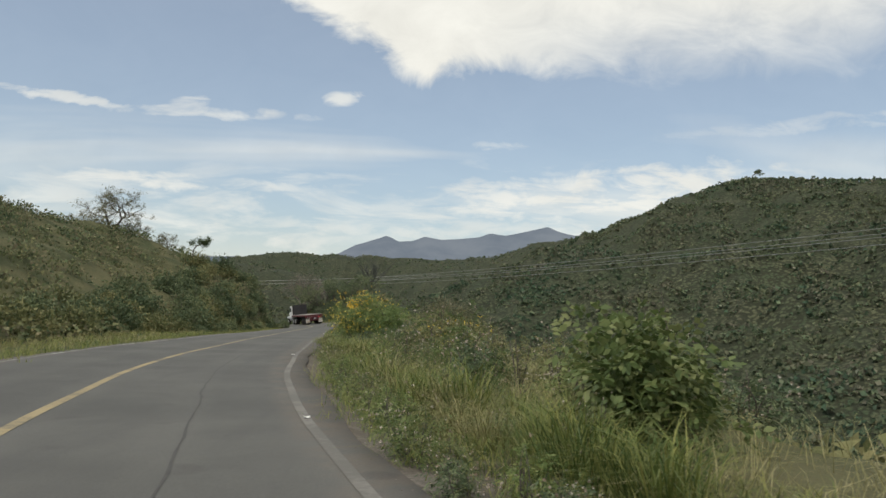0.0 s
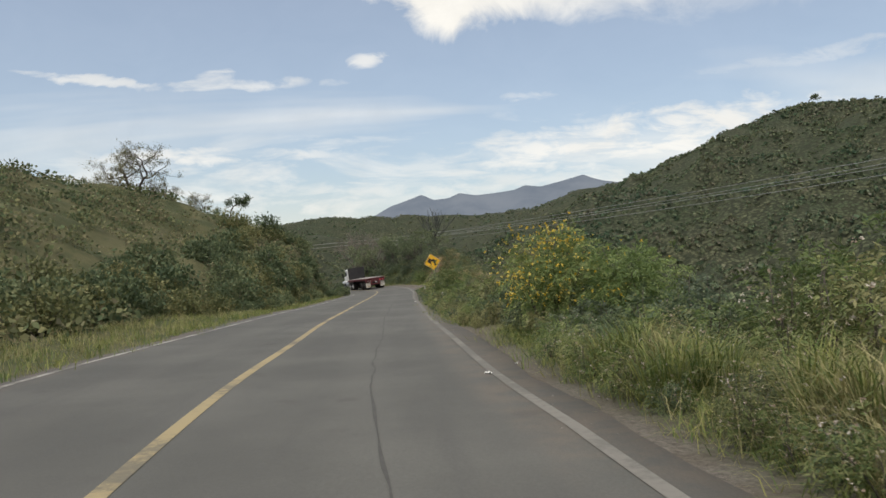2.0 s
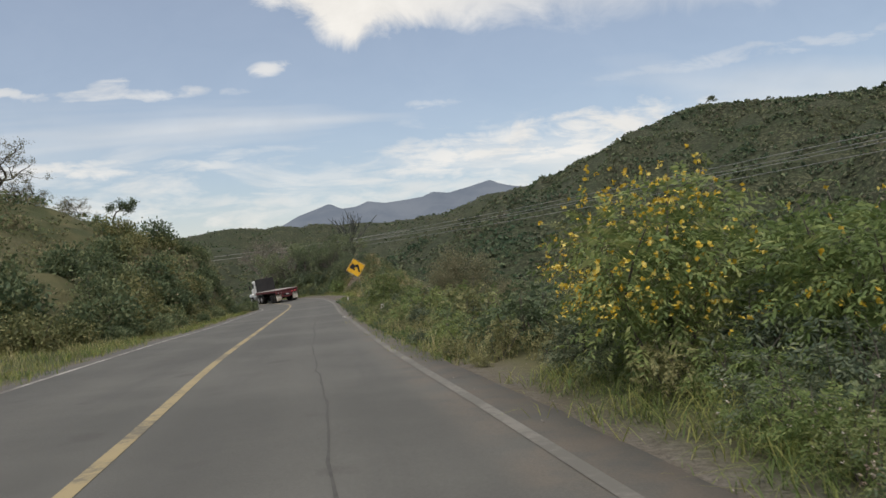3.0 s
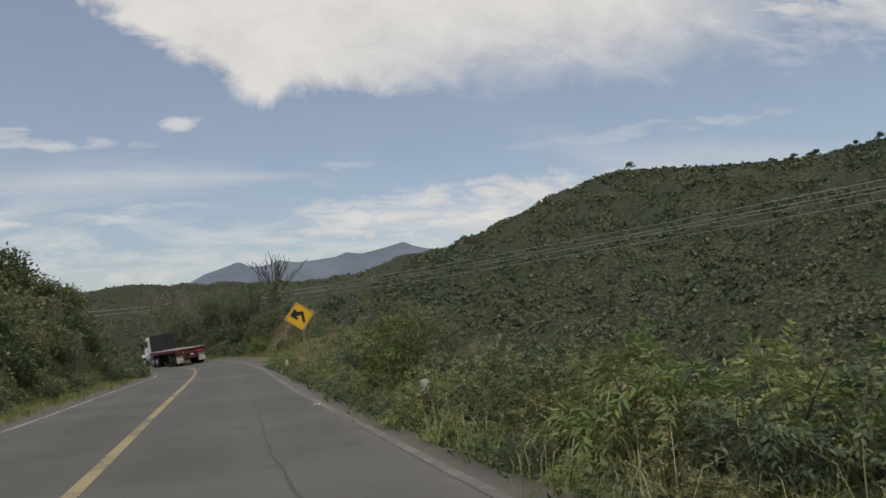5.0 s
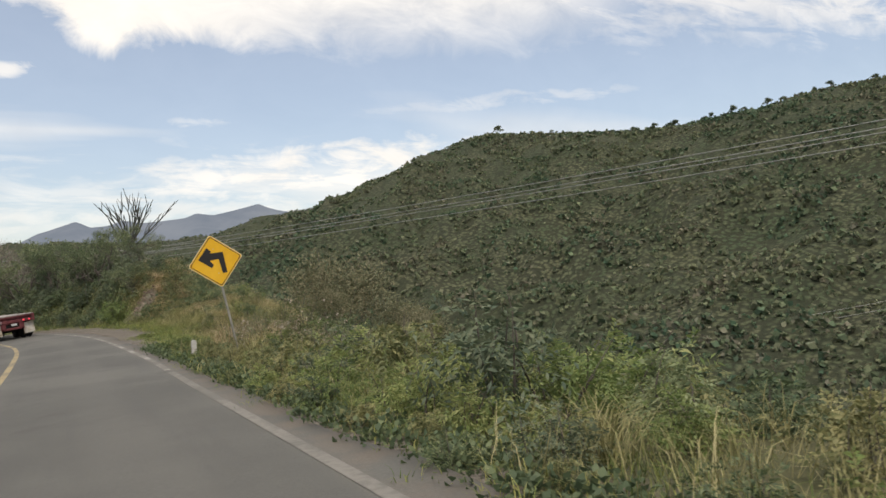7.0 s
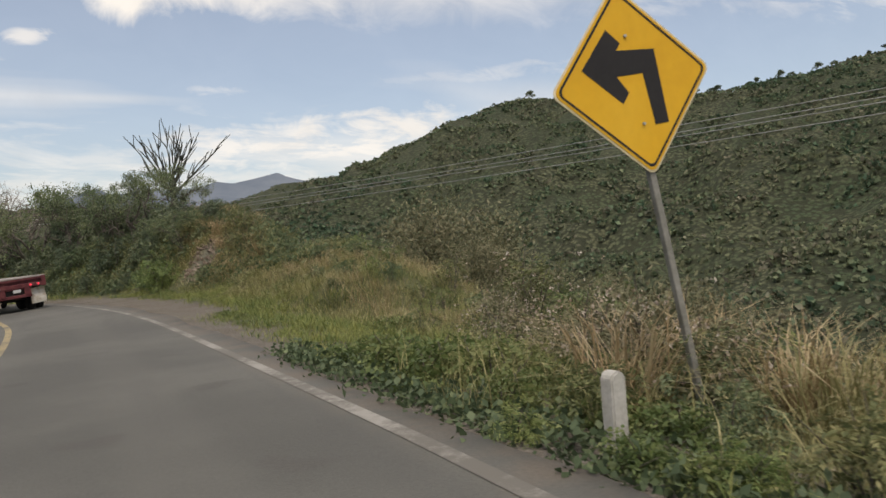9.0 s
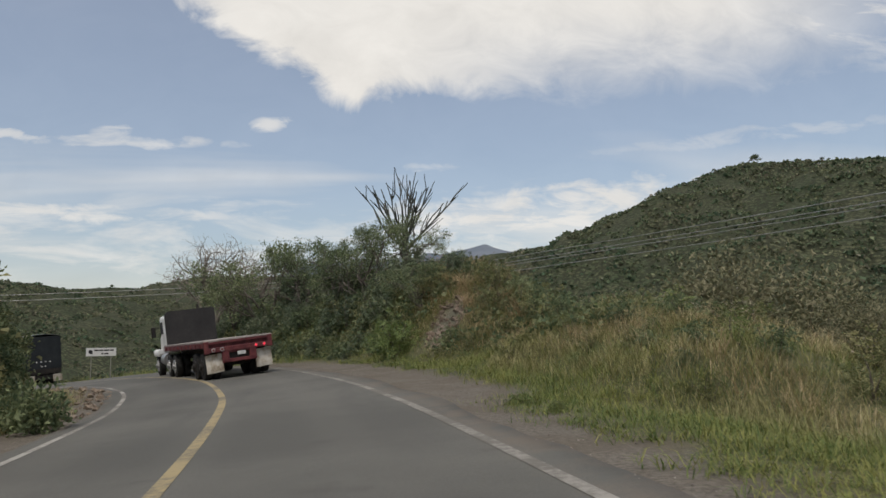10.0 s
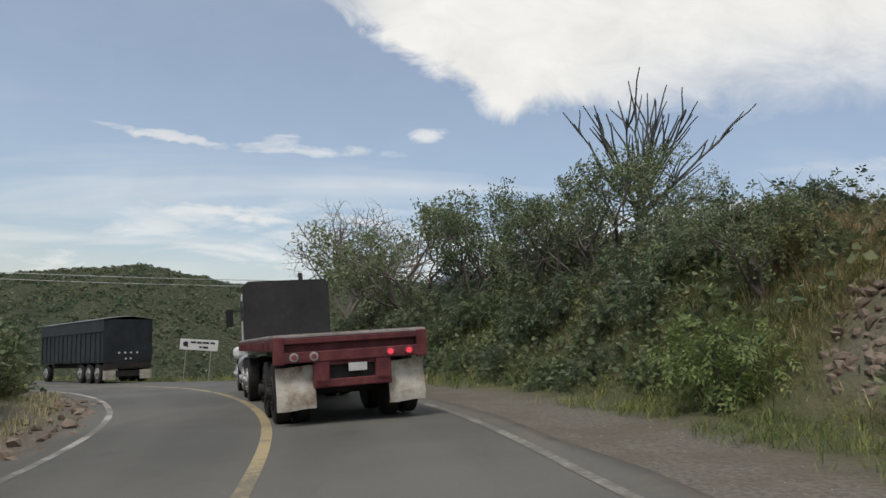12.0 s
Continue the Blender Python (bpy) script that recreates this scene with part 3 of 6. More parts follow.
CREST_LEFT_FAR = [(-601, 568, 42.9), (-418, 635, 37.4), (-342, 626, 40.4), (-296, 618, 44.4), (-276, 618, 47.9), (-231, 628, 53.4), (-209, 636, 47.2), (-188, 665, 43.9), (-164, 703, 49.4), (-136, 751, 51.2), (-60, 771, 42.2)]
CREST_LEFT = [(-70, -80, 14), (-48, -30, 13), (-40, 10, 12), (-37, 40, 11.5), (-34, 60, 11.4), (-31, 72, 11.0), (-27, 80, 10.7), (-23, 85, 9.2), (-19.5, 89, 6.8), (-16.2, 94, 2.4), (-15.4, 97.5, 0.4)]
CREST_SPUR = [(5.5, 91, 1.7), (9, 92, 0.1), (15, 94, -0.9), (22, 97, -5)]
CREST_MOUND = [(4.7, 71, -0.6), (5.2, 76, 0.2), (5.6, 80, 1.0), (6.2, 84, 1.5), (6.5, 88, 1.9), (6.4, 90, 1.8)]
CREST_BANK = [(6.2, 89.5, 1.3), (5.0, 92, 2.3), (4.6, 95.5, 3.5), (4.3, 100, 4.3), (4.0, 104, 4.7), (1.0, 111, 4.6), (-5, 119, 3.4), (-11, 127, 0.8)]


def land(x, y):
    """The ground's height, the metres to the right of the road, and how stony it is."""
    x, y = np.atleast_1d(x).astype(float), np.atleast_1d(y).astype(float)
    d, i = road_frame(x, y)
    near = np.abs(d)
    road_z = LINE[i, 2] + LINE[i, 3] * np.clip(d, -6, 6)
    # the valley on the right-hand side, and a gentle floor elsewhere
    brink = np.interp(LINE[i, 1], (16, 30, 66, 80), (8.4, 6.6, 6.2, 7.0))
    valley = -0.62 * np.clip(d - brink, 0, 12) - 0.34 * np.clip(d - brink - 12, 0, 50)
    valley = np.maximum(valley, -26 + 2 * wave(x, y, 90, 3))
    beyond = ease(y, 126, 190)
    valley = valley * (1 - beyond * (d < 0)) + beyond * (d < 0) * (-14)
    left = np.where(d < 0, LINE[i, 2], 0)
    h = np.where(d > 0, valley + LINE[i, 2], np.minimum(valley, 0) + left)
    rough = wave(x, y, 9, 5) * 0.35 + wave(x, y, 3.1, 6) * 0.10
    big = wave(x, y, 70, 7) * 4 + wave(x, y, 28, 8) * 1.8
    h = np.maximum(h, ridge(x, y, CREST_LEFT, 0.50, 3.0) + rough * 1.2)
    h = np.maximum(h, ridge(x, y, CREST_BANK, 0.86, 1.4) + rough * 0.5)
    h = np.maximum(h, ridge(x, y, CREST_MOUND, 0.45, 1.6) + rough * 0.5)
    h = np.maximum(h, ridge(x, y, CREST_SPUR, 0.55, 1.8) + rough * 0.5)
    away = ease(np.hypot(x, y - 50), 130, 260)
    gully = 5 * np.abs(wave(x + 0.6 * y, y - 0.5 * x, 60, 9))
    for crest, k, r in ((CREST_RIGHT, 0.42, 14), (CREST_AHEAD, 0.34, 30), (CREST_LEFT_FAR, 0.30, 22)):
        top = ridge(x, y, crest, k, r)
        fade = np.clip((ridge(x, y, [(a, b, 0) for a, b, c in crest], 1.0, 1.0) / -60), 0, 1)
        h = np.maximum(h, top + away * fade * (big - gully))
    outer = np.where(d > 0, np.interp(LINE[i, 1], (66, 74, 88, 95, 112, 125), (5.4, 7.0, 8.0, 8.3, 7.4, 5.6)), np.interp(LINE[i, 1], (60, 80, 130), (7.6, 8.0, 8.0)))
    inner = np.where(d > 0, np.interp(LINE[i, 1], (70, 82, 100, 115), (4.2, 5.2, 6.0, 5.4)), np.interp(LINE[i, 1], (60, 80, 130), (5.2, 4.4, 4.4)))
    blend = ease(near, inner, outer)
    side_z = road_z - 0.045 - 0.05 * ease(near, 3.8, 4.2) + 0.02 * wave(x, y, 1.3, 11) * (near > 4.0)
    z = side_z * (1 - blend) + h * blend
    bend = np.interp(LINE[i, 1], (72, 84), (0, 1))
    stony = np.where(d > 0, 1 - ease(near, 4.1 + 0.9 * bend, 4.9 + 1.2 * bend), 1 - ease(near, 3.7 + 0.8 * bend, 4.3 + 1.4 * bend))
    scar = np.exp(-((x - 2.7) / 0.9) ** 2 - ((y - 93.3) / 0.95) ** 2)
    stony = np.maximum(stony, 0.55 * ease(scar, 0.25, 0.6))
    return z, d, stony


def ground_z(x, y):
    return land(x, y)[0]


def spaced(lo, hi, step, far, grow):
    """Coordinates with even steps from lo to hi, then ever wider ones out to far."""
    mid = list(np.arange(lo, hi + step / 2, step))
    s, a = step, hi
    up = []
    while a < far:
        s = min(s * grow, 60)
        a += s
        up.append(a)
    s, a = step, lo
    down = []
    while a > -far:
        s = min(s * grow, 60)
        a -= s
        down.append(a)
    return np.array(down[::-1] + mid + up)


gx, gy = spaced(-13, 11, 0.45, 2600, 1.08), spaced(-16, 126, 0.85, 2600, 1.08)
mx, my = np.meshgrid(gx, gy)
gz, gd, gs = land(mx.ravel(), my.ravel())
nx, ny = len(gx), len(gy)
cell = (np.arange(ny - 1)[:, None] * nx + np.arange(nx - 1)[None]).ravel()
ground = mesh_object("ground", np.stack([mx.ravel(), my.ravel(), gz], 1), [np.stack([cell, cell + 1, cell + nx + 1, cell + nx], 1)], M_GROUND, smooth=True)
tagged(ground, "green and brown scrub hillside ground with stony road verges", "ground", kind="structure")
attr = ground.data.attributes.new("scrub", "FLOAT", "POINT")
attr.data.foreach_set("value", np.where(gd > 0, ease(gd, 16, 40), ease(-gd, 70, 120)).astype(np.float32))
attr = ground.data.attributes.new("stony", "FLOAT", "POINT")
attr.data.foreach_set("value", gs.astype(np.float32))


def mesh_z(x, y):
    """The height of the ground's sheet itself, which is coarse far off."""
    i, j = np.clip(np.searchsorted(gx, x) - 1, 0, nx - 2), np.clip(np.searchsorted(gy, y) - 1, 0, ny - 2)
    a, b = (x - gx[i]) / (gx[i + 1] - gx[i]), (y - gy[j]) / (gy[j + 1] - gy[j])
    q = gz.reshape(ny, nx)
    return (q[j, i] * (1 - a) + q[j, i + 1] * a) * (1 - b) + (q[j + 1, i] * (1 - a) + q[j + 1, i + 1] * a) * b


def strip(name, offsets, lift, mat, y_from=-55, y_to=141, thick=0.0):
    """A band along the road between two or more offsets from its middle line. offsets: numbers, or functions of the index."""
    keep = np.arange(len(LINE))
    keep = keep[(LINE[keep, 1] >= y_from) & (LINE[keep, 1] <= y_to)]
    cols = []
    for o in offsets:
        o_ = o(keep) if callable(o) else np.full(len(keep), float(o))
        xy = LINE[keep, :2] + RIGHT[keep] * o_[:, None]
        cols.append(np.column_stack([xy, LINE[keep, 2] + LINE[keep, 3] * o_ + lift]))
    if thick:
        cols = [cols[0] - (0, 0, thick)] + cols + [cols[-1] - (0, 0, thick)]
    m, c = len(keep), len(cols)
    verts = np.stack(cols, 1).reshape(-1, 3)
    i = (np.arange(m - 1)[:, None] * c + np.arange(c - 1)[None]).ravel()
    return mesh_object(name, verts, [np.stack([i, i + 1, i + c + 1, i + c], 1)], mat, smooth=False), keep


def ragged_edge(base, amount, seed):
    r = np.random.default_rng(seed)
    jitter = np.convolve(r.normal(size=len(LINE) + 8), np.ones(5) / 5, "same")[:len(LINE)] * amount
    return lambda k: base + jitter[k]


lanes = [lambda k: ragged_edge(-HALF, 0.07, 1)(k) + np.interp(LINE[k, 1], (28, 46, 66, 78, 88, 108), (0.0, 0.55, 0.6, 1.0, 0.8, 0.3)), -2.55, -2.3, -1.9, -1.2, -0.6, 0.0, 0.6, 1.2, 1.9, 2.6, 3.1, lambda k: ragged_edge(HALF + 0.03, 0.10, 2)(k) + np.interp(LINE[k, 1], (-4, 8, 22, 40, 48, 72, 78, 90), (-0.05, 0.2, 0.3, -0.08, -0.22, -0.2, -0.12, -0.3))]
road, kept = strip("road", lanes, 0.0, M_ASPHALT, thick=0.10)
tagged(road, "worn grey asphalt two-lane mountain road", "road", kind="structure")
lane_at = [-HALF, -HALF, -2.55, -2.3, -1.9, -1.2, -0.6, 0.0, 0.6, 1.2, 1.9, 2.6, 3.3, HALF, HALF]
attr = road.data.attributes.new("lane", "FLOAT", "POINT")
attr.data.foreach_set("value", np.tile(np.array(lane_at, np.float32), len(kept)))
def edge_off(more):
    return lambda k: np.interp(LINE[k, 1], (-6, 2, 12, 30, 41, 49, 58, 65, 80, 90, 100), (3.15, 3.2, 3.45, 3.28, 3.16, 2.94, 2.96, 3.04, 2.95, 2.8, 2.9)) + more


def left_off(more):
    return lambda k: -np.interp(LINE[k, 1], (0, 20, 30, 45, 60, 76, 84, 92, 100, 108), (3.3, 3.45, 3.15, 2.72, 2.7, 2.3, 2.4, 2.52, 2.7, 3.0)) + more


for name, a, b, mat, label, y0, y1 in (("centre_line", -0.075, 0.075, M_YELLOW_LINE, "worn yellow centre line painted on asphalt", -55, 141),
                                       ("edge_line", edge_off(0.0), edge_off(0.13), M_WHITE_LINE_FADED, "faded white edge line, nearly worn off the asphalt", -55, 61),
                                       ("edge_line", edge_off(0.0), edge_off(0.13), M_WHITE_LINE_WORN, "worn white edge line painted on asphalt", 61.01, 141),
                                       ("edge_line", left_off(0.0), left_off(0.12), M_WHITE_LINE, "white edge line painted on asphalt", -55, 141)):
    line, _ = strip(name, [a, b], 0.005, mat, y0, y1)
    tagged(line, label, "road marking", kind="structure")


def crack(d0, y0, y1, width, seed):
    """A wandering filled crack along the road."""
    r = np.random.default_rng(seed)
    walk_off = np.cumsum(r.normal(size=len(LINE))) * 0.018
    walk_off -= np.linspace(walk_off[0], walk_off[-1], len(LINE))
    wide = width * r.uniform(0.35, 1.2, len(LINE))
    ob, _ = strip("road_crack", [lambda k: d0 + walk_off[k] - wide[k] / 2, lambda k: d0 + walk_off[k] + wide[k] / 2], 0.004, M_CRACK, y0, y1)
    tagged(ob, "dark wandering crack in the asphalt", "road crack", kind="structure")


crack(1.75, -16, 48, 0.035, 4)

# far mountains on the skyline, blue from the haze put into their colour
CREST_FAR = [(-1500, 3900, 250), (-900, 3950, 295), (-420, 4000, 300), (-250, 4000, 325), (-130, 4000, 385), (10, 4000, 432), (75, 4000, 404), (150, 4000, 410), (215, 4000, 434), (300, 4000, 420), (400, 4000, 428), (500, 4000, 440), (560, 4000, 462), (640, 4000, 452), (740, 4000, 474), (866, 4000, 506), (930, 4000, 482), (980, 4000, 470), (1180, 4000, 440), (1400, 4000, 560), (1700, 4000, 590), (2300, 3800, 480)]
fx, fy = np.linspace(-1900, 2300, 260), np.linspace(3300, 4700, 60)
mx, my = np.meshgrid(fx, fy)
fz = ridge(mx.ravel(), my.ravel(), CREST_FAR, 0.55, 5) + 14 * wave(mx.ravel(), my.ravel(), 260, 21) * ease(np.abs(my.ravel() - 4000), 20, 200)
cell = (np.arange(59)[:, None] * 260 + np.arange(259)[None]).ravel()
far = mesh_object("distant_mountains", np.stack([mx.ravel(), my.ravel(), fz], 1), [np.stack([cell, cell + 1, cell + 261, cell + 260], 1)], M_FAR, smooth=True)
tagged(far, "far mountain range on the horizon, haze put into its glowing blue-grey colour", "mountains", kind="structure")


# ---- plants that nobody could count ----
rng = np.random.default_rng(11)


def clump_template(count, leaf, seed, flat=0.8):
    r = np.random.default_rng(seed)
    lobes = [(r.normal() * 0.35, r.normal() * 0.35, 0.35 + 0.2 * r.random(), 0.6, 0.6, 0.5 * flat) for _ in range(3)]
    p, o = crown_points(lobes, count, r, 5.0, 0.0)
    return leaves(p, o, leaf, leaf * 0.75, r, 0.7)


def ragged_clump(seed, count=10):
    """A loose, ragged bush of broad leafy sprays, for slopes far off."""
    r = np.random.default_rng(seed)
    lobes = [(r.normal() * 0.4, r.normal() * 0.4, 0.25 + 0.25 * r.random(), 0.6, 0.6, 0.42) for _ in range(3)]
    p, o = crown_points(lobes, count * 2, r, 5.0, 0.05)
    return leaves(p[:count], unit(np.cross(o[:count], r.normal(size=(len(o[:count]), 3)))), 0.95, 0.8, r, 0.5)


def shrub_field(name, where, size, templates, mat, label):
    """Bushes spread over a slope, as one sheet of growth."""
    z = np.minimum(ground_z(where[:, 0], where[:, 1]), mesh_z(where[:, 0], where[:, 1]))
    at = np.column_stack([where, z - 0.1])
    pick = rng.integers(0, len(templates), len(at))
    pieces = [scattered(tmp, at[pick == k], size[pick == k], rng) for k, tmp in enumerate(templates)]
    v_, q_ = joined(pieces)
    return tagged(mesh_object(name, v_, [q_], mat), label, "bushes", kind="stuff")


# the slope across the valley
w = np.column_stack([rng.uniform(20, 470, 110000), rng.uniform(-60, 640, 110000)])
zz, dd, _ = land(w[:, 0], w[:, 1])
seen = np.interp(np.arctan2(w[:, 0], w[:, 1] - 50), [math.atan2(a, b - 50) for a, b, c in CREST_RIGHT], [math.hypot(a, b - 50) for a, b, c in CREST_RIGHT])
front = (np.hypot(w[:, 0], w[:, 1] - 50) < seen + 12) & (dd > 26) & (zz > -24) & (ridge(w[:, 0], w[:, 1], CREST_RIGHT, 0.42, 14) > -40)
thick = wave(w[:, 0], w[:, 1], 26, 31) + 0.7 * wave(w[:, 0], w[:, 1], 9, 32)
w = w[front & (rng.uniform(-1.2, 1.4, len(w)) < 0.3 * thick + 1.1)][:34000]
shrub_field("valley_shrubs", w, rng.uniform(0.7, 1.8, len(w)) * rng.uniform(0.75, 1.35, len(w)), [ragged_clump(40 + k, 8) for k in range(9)], M_FAR_SHRUB, "dense green and brown scrub covering the far hillside")
# hills farther off
w = np.column_stack([rng.uniform(-650, 330, 24000), rng.uniform(330, 1060, 24000)])
w = w[(ridge(w[:, 0], w[:, 1], CREST_AHEAD, 0.34, 30) > 5) | (ridge(w[:, 0], w[:, 1], CREST_LEFT_FAR, 0.30, 22) > 0)][:6000]
shrub_field("far_shrubs", w, rng.uniform(1.3, 2.6, len(w)), [ragged_clump(60 + k, 7) for k in range(6)], M_FAR_SHRUB, "green scrub on the distant hills")
w = np.column_stack([rng.uniform(-480, 20, 16000), rng.uniform(330, 670, 16000)])
w = w[ridge(w[:, 0], w[:, 1], CREST_LEFT_FAR, 0.30, 22) > -12][:8000]
shrub_field("far_shrubs", w, rng.uniform(1.0, 2.2, len(w)), [ragged_clump(70 + k, 8) for k in range(6)], M_FAR_SHRUB, "green scrub on the hill beyond the bend")
# the near hill above the left-hand verge
w = np.column_stack([rng.uniform(-62, 0, 9000), rng.uniform(-30, 122, 9000)])
zz, dd, _ = land(w[:, 0], w[:, 1])
open_ = wave(w[:, 0], w[:, 1], 14, 33) + 0.6 * wave(w[:, 0], w[:, 1], 5, 34)
w = w[(dd < np.where(w[:, 1] > 78, -5.2, -7.0)) & (rng.uniform(-1.5, 1.0, len(w)) < open_ + 0.8)][:4800]
shrub_field("hill_shrubs", w, rng.uniform(0.45, 1.3, len(w)), [clump_template(30, 0.25, 80 + k) for k in range(8)], M_HILL_SCRUB, "mixed green, olive and brown scrub on the roadside hill")
# the slope that drops away on the right
w = np.column_stack([rng.uniform(0, 46, 6000), rng.uniform(-18, 130, 6000)])
zz, dd, _ = land(w[:, 0], w[:, 1])
w = w[(dd > 9.0) & ((w[:, 1] < 66) | (zz < -2.5)) & (rng.random(len(w)) < np.interp(dd, (9, 12, 30), (0.5, 0.8, 0.5)))][:2000]
shrub_field("slope_shrubs", w, rng.uniform(0.5, 1.3, len(w)), [clump_template(34, 0.25, 100 + k) for k in range(6)], M_LEAF_OLIVE, "tangled scrub on the slope below the road")


# low tangle on the face of the cut bank, on the mound and behind the first bushes of the verge
w = np.column_stack([rng.uniform(-14, 8, 26000), rng.uniform(84, 124, 26000)])
zz, dd, _ = land(w[:, 0], w[:, 1])
scar_off = np.hypot((w[:, 0] - 2.8) / 1.0, (w[:, 1] - 93.6) / 1.1) > 1
tan_off = (np.hypot((w[:, 0] - 3.6) / 2.2, (w[:, 1] - 94.6) / 3.0) > 1) | (rng.random(len(w)) < 0.4)
w = w[(dd > np.interp(w[:, 1], (84, 92, 100, 124), (8.6, 6.9, 6.4, 6.2))) & (dd < 12) & scar_off & tan_off & (rng.random(len(w)) < np.interp(w[:, 1], (84, 90, 96), (0.12, 0.45, 0.95)))][:3000]
shrub_field("bank_shrubs", w, rng.uniform(0.25, 0.7, len(w)), [clump_template(26, 0.25, 120 + k) for k in range(7)], M_HILL_SHRUB, "tangled green low growth on the cut bank")


# creeping weeds that hide the edge of the asphalt
i = rng.integers(np.argmin(np.abs(LINE[:, 1] - 30)), np.argmin(np.abs(LINE[:, 1] - 71)), 1700)
w = LINE[i, :2] + RIGHT[i] * (np.interp(LINE[i, 1], (30, 38, 45, 70, 76), (4.05, 3.8, 3.62, 3.56, 4.0)) + np.abs(rng.normal(size=1700)) * 0.28)[:, None] + rng.normal(size=(1700, 2)) * 0.05
shrub_field("verge_weeds", w, rng.uniform(0.12, 0.32, len(w)), [clump_template(30, 0.25, 140 + k, 1.0) for k in range(6)], M_LEAF, "low green weeds creeping over the asphalt edge")


def grass_field(name, count, band, yspan, height, width, lean, mat, label, tufts=0.55, keep=None):
    """Blades in loose tufts over a band of the verge: band in metres from the road's middle line."""
    m = int(count / 9)
    i = rng.integers(np.argmin(np.abs(LINE[:, 1] - yspan[0])), np.argmin(np.abs(LINE[:, 1] - yspan[1])), m)
    d = rng.uniform(band[0], band[1], m)
    c = LINE[i, :2] + RIGHT[i] * d[:, None] + rng.normal(size=(m, 2)) * 0.2
    c = c[np.hypot((c[:, 0] - 2.7) / 0.75, (c[:, 1] - 93.3) / 0.85) > 1]
    if keep:
        c = c[keep(c)]
    m = len(c)
    p = np.repeat(c, 9, 0) + rng.normal(size=(9 * m, 2)) * 0.09
    size = np.repeat(rng.uniform(0.6, 1.25, m), 9)
    at = np.column_stack([p, ground_z(p[:, 0], p[:, 1]) - 0.03])
    v_, q_, t_ = blades(at, height * size, width, lean, rng)
    return tagged(mesh_object(name, v_, [q_, t_], mat), label, "grass", kind="stuff")


grass_field("verge_grass", 9000, (4.1, 6.0), (-12, 8), 0.34, 0.009, 1.6, M_GRASS, "long green grass on the road verge")
grass_field("verge_grass", 9000, (4.4, 6.6), (8, 24), 0.32, 0.009, 1.6, M_GRASS, "green grass at the edge of the bushes")
grass_field("verge_grass", 8000, (4.5, 8.5), (-12, 18), 0.50, 0.007, 1.4, M_GRASS_DRY, "tall drying grass on the road verge")
grass_field("verge_grass", 13000, (3.6, 4.9), (26, 63), 0.22, 0.009, 1.0, M_GRASS, "green grass along the road edge")
grass_field("verge_grass", 11000, (3.9, 7.6), (26, 68), 0.50, 0.008, 0.9, M_GRASS_DRY, "tall drying grass among the bushes")
grass_field("bank_grass", 7000, (6.6, 9.6), (91, 102), 0.26, 0.010, 1.1, M_GRASS, "green grass on the face of the cut bank")
grass_field("bank_grass", 7000, (7.2, 10.0), (89, 99), 0.26, 0.010, 1.1, M_GRASS_DRY, "dry grass on the face of the cut bank")
grass_field("mound_grass", 22000, (6.2, 11.5), (70, 88), 0.46, 0.007, 1.4, M_GRASS_DRY, "tall yellowing grass on the low roadside mound", keep=lambda c: wave(c[:, 0], c[:, 1], 3.2, 51) > -0.35)
grass_field("mound_grass", 9000, (7.2, 11.0), (74, 90), 0.55, 0.007, 1.3, M_GRASS_TAN, "tall straw-coloured grass along the top of the mound", keep=lambda c: wave(c[:, 0], c[:, 1], 4.0, 52) > 0.1)
grass_field("mound_grass", 24000, (4.2, 7.0), (66, 80), 0.18, 0.009, 1.5, M_GRASS, "short green grass along the edge of the mound", keep=lambda c: wave(c[:, 0], c[:, 1], 2.1, 53) > -0.6)
grass_field("mound_grass", 15000, (5.3, 7.8), (80, 97), 0.24, 0.009, 1.5, M_GRASS, "green grass between the stony shoulder and the bank", keep=lambda c: wave(c[:, 0], c[:, 1], 1.9, 54) > -0.5)
grass_field("mound_grass", 16000, (5.4, 10.0), (67, 91), 0.34, 0.008, 1.5, M_GRASS, "green grass on the low roadside mound", keep=lambda c: wave(c[:, 0], c[:, 1], 3.2, 51) < 0.5)
grass_field("verge_grass", 18000, (-7.6, -3.3), (4, 80), 0.30, 0.011, 1.0, M_GRASS, "green grass on the inner verge")
grass_field("verge_grass", 8000, (-8.0, -4.4), (4, 80), 0.38, 0.010, 0.9, M_GRASS_DRY, "straw-coloured grass on the inner verge")
tan = lambda c: (np.hypot((c[:, 0] - 3.0) / 2.6, (c[:, 1] - 94.4) / 3.4) < 1) & (np.hypot((c[:, 0] - 2.7) / 0.75, (c[:, 1] - 93.3) / 0.8) > 1)
grass_field("bank_grass", 17000, (7.0, 12.0), (88, 102), 0.46, 0.008, 1.5, M_GRASS_TAN, "dry tan grass hanging on the cut bank", keep=tan)
grass_field("verge_grass", 5500, (-6.5, -3.7), (84, 112), 0.28, 0.010, 1.0, M_GRASS_DRY, "dry grass among the stones inside the bend")
grass_field("bank_grass", 22000, (6.2, 10.5), (93, 120), 0.3, 0.011, 1.0, M_GRASS, "green grass along the foot of the bank")
grass_field("verge_grass", 12000, (5.0, 8.5), (101, 136), 0.45, 0.014, 0.8, M_GRASS, "green grass on the outer side of the bend")
grass_field("verge_grass", 9000, (6.6, 9.0), (84, 101), 0.2, 0.010, 1.0, M_GRASS_DRY, "yellowing grass at the foot of the bank")


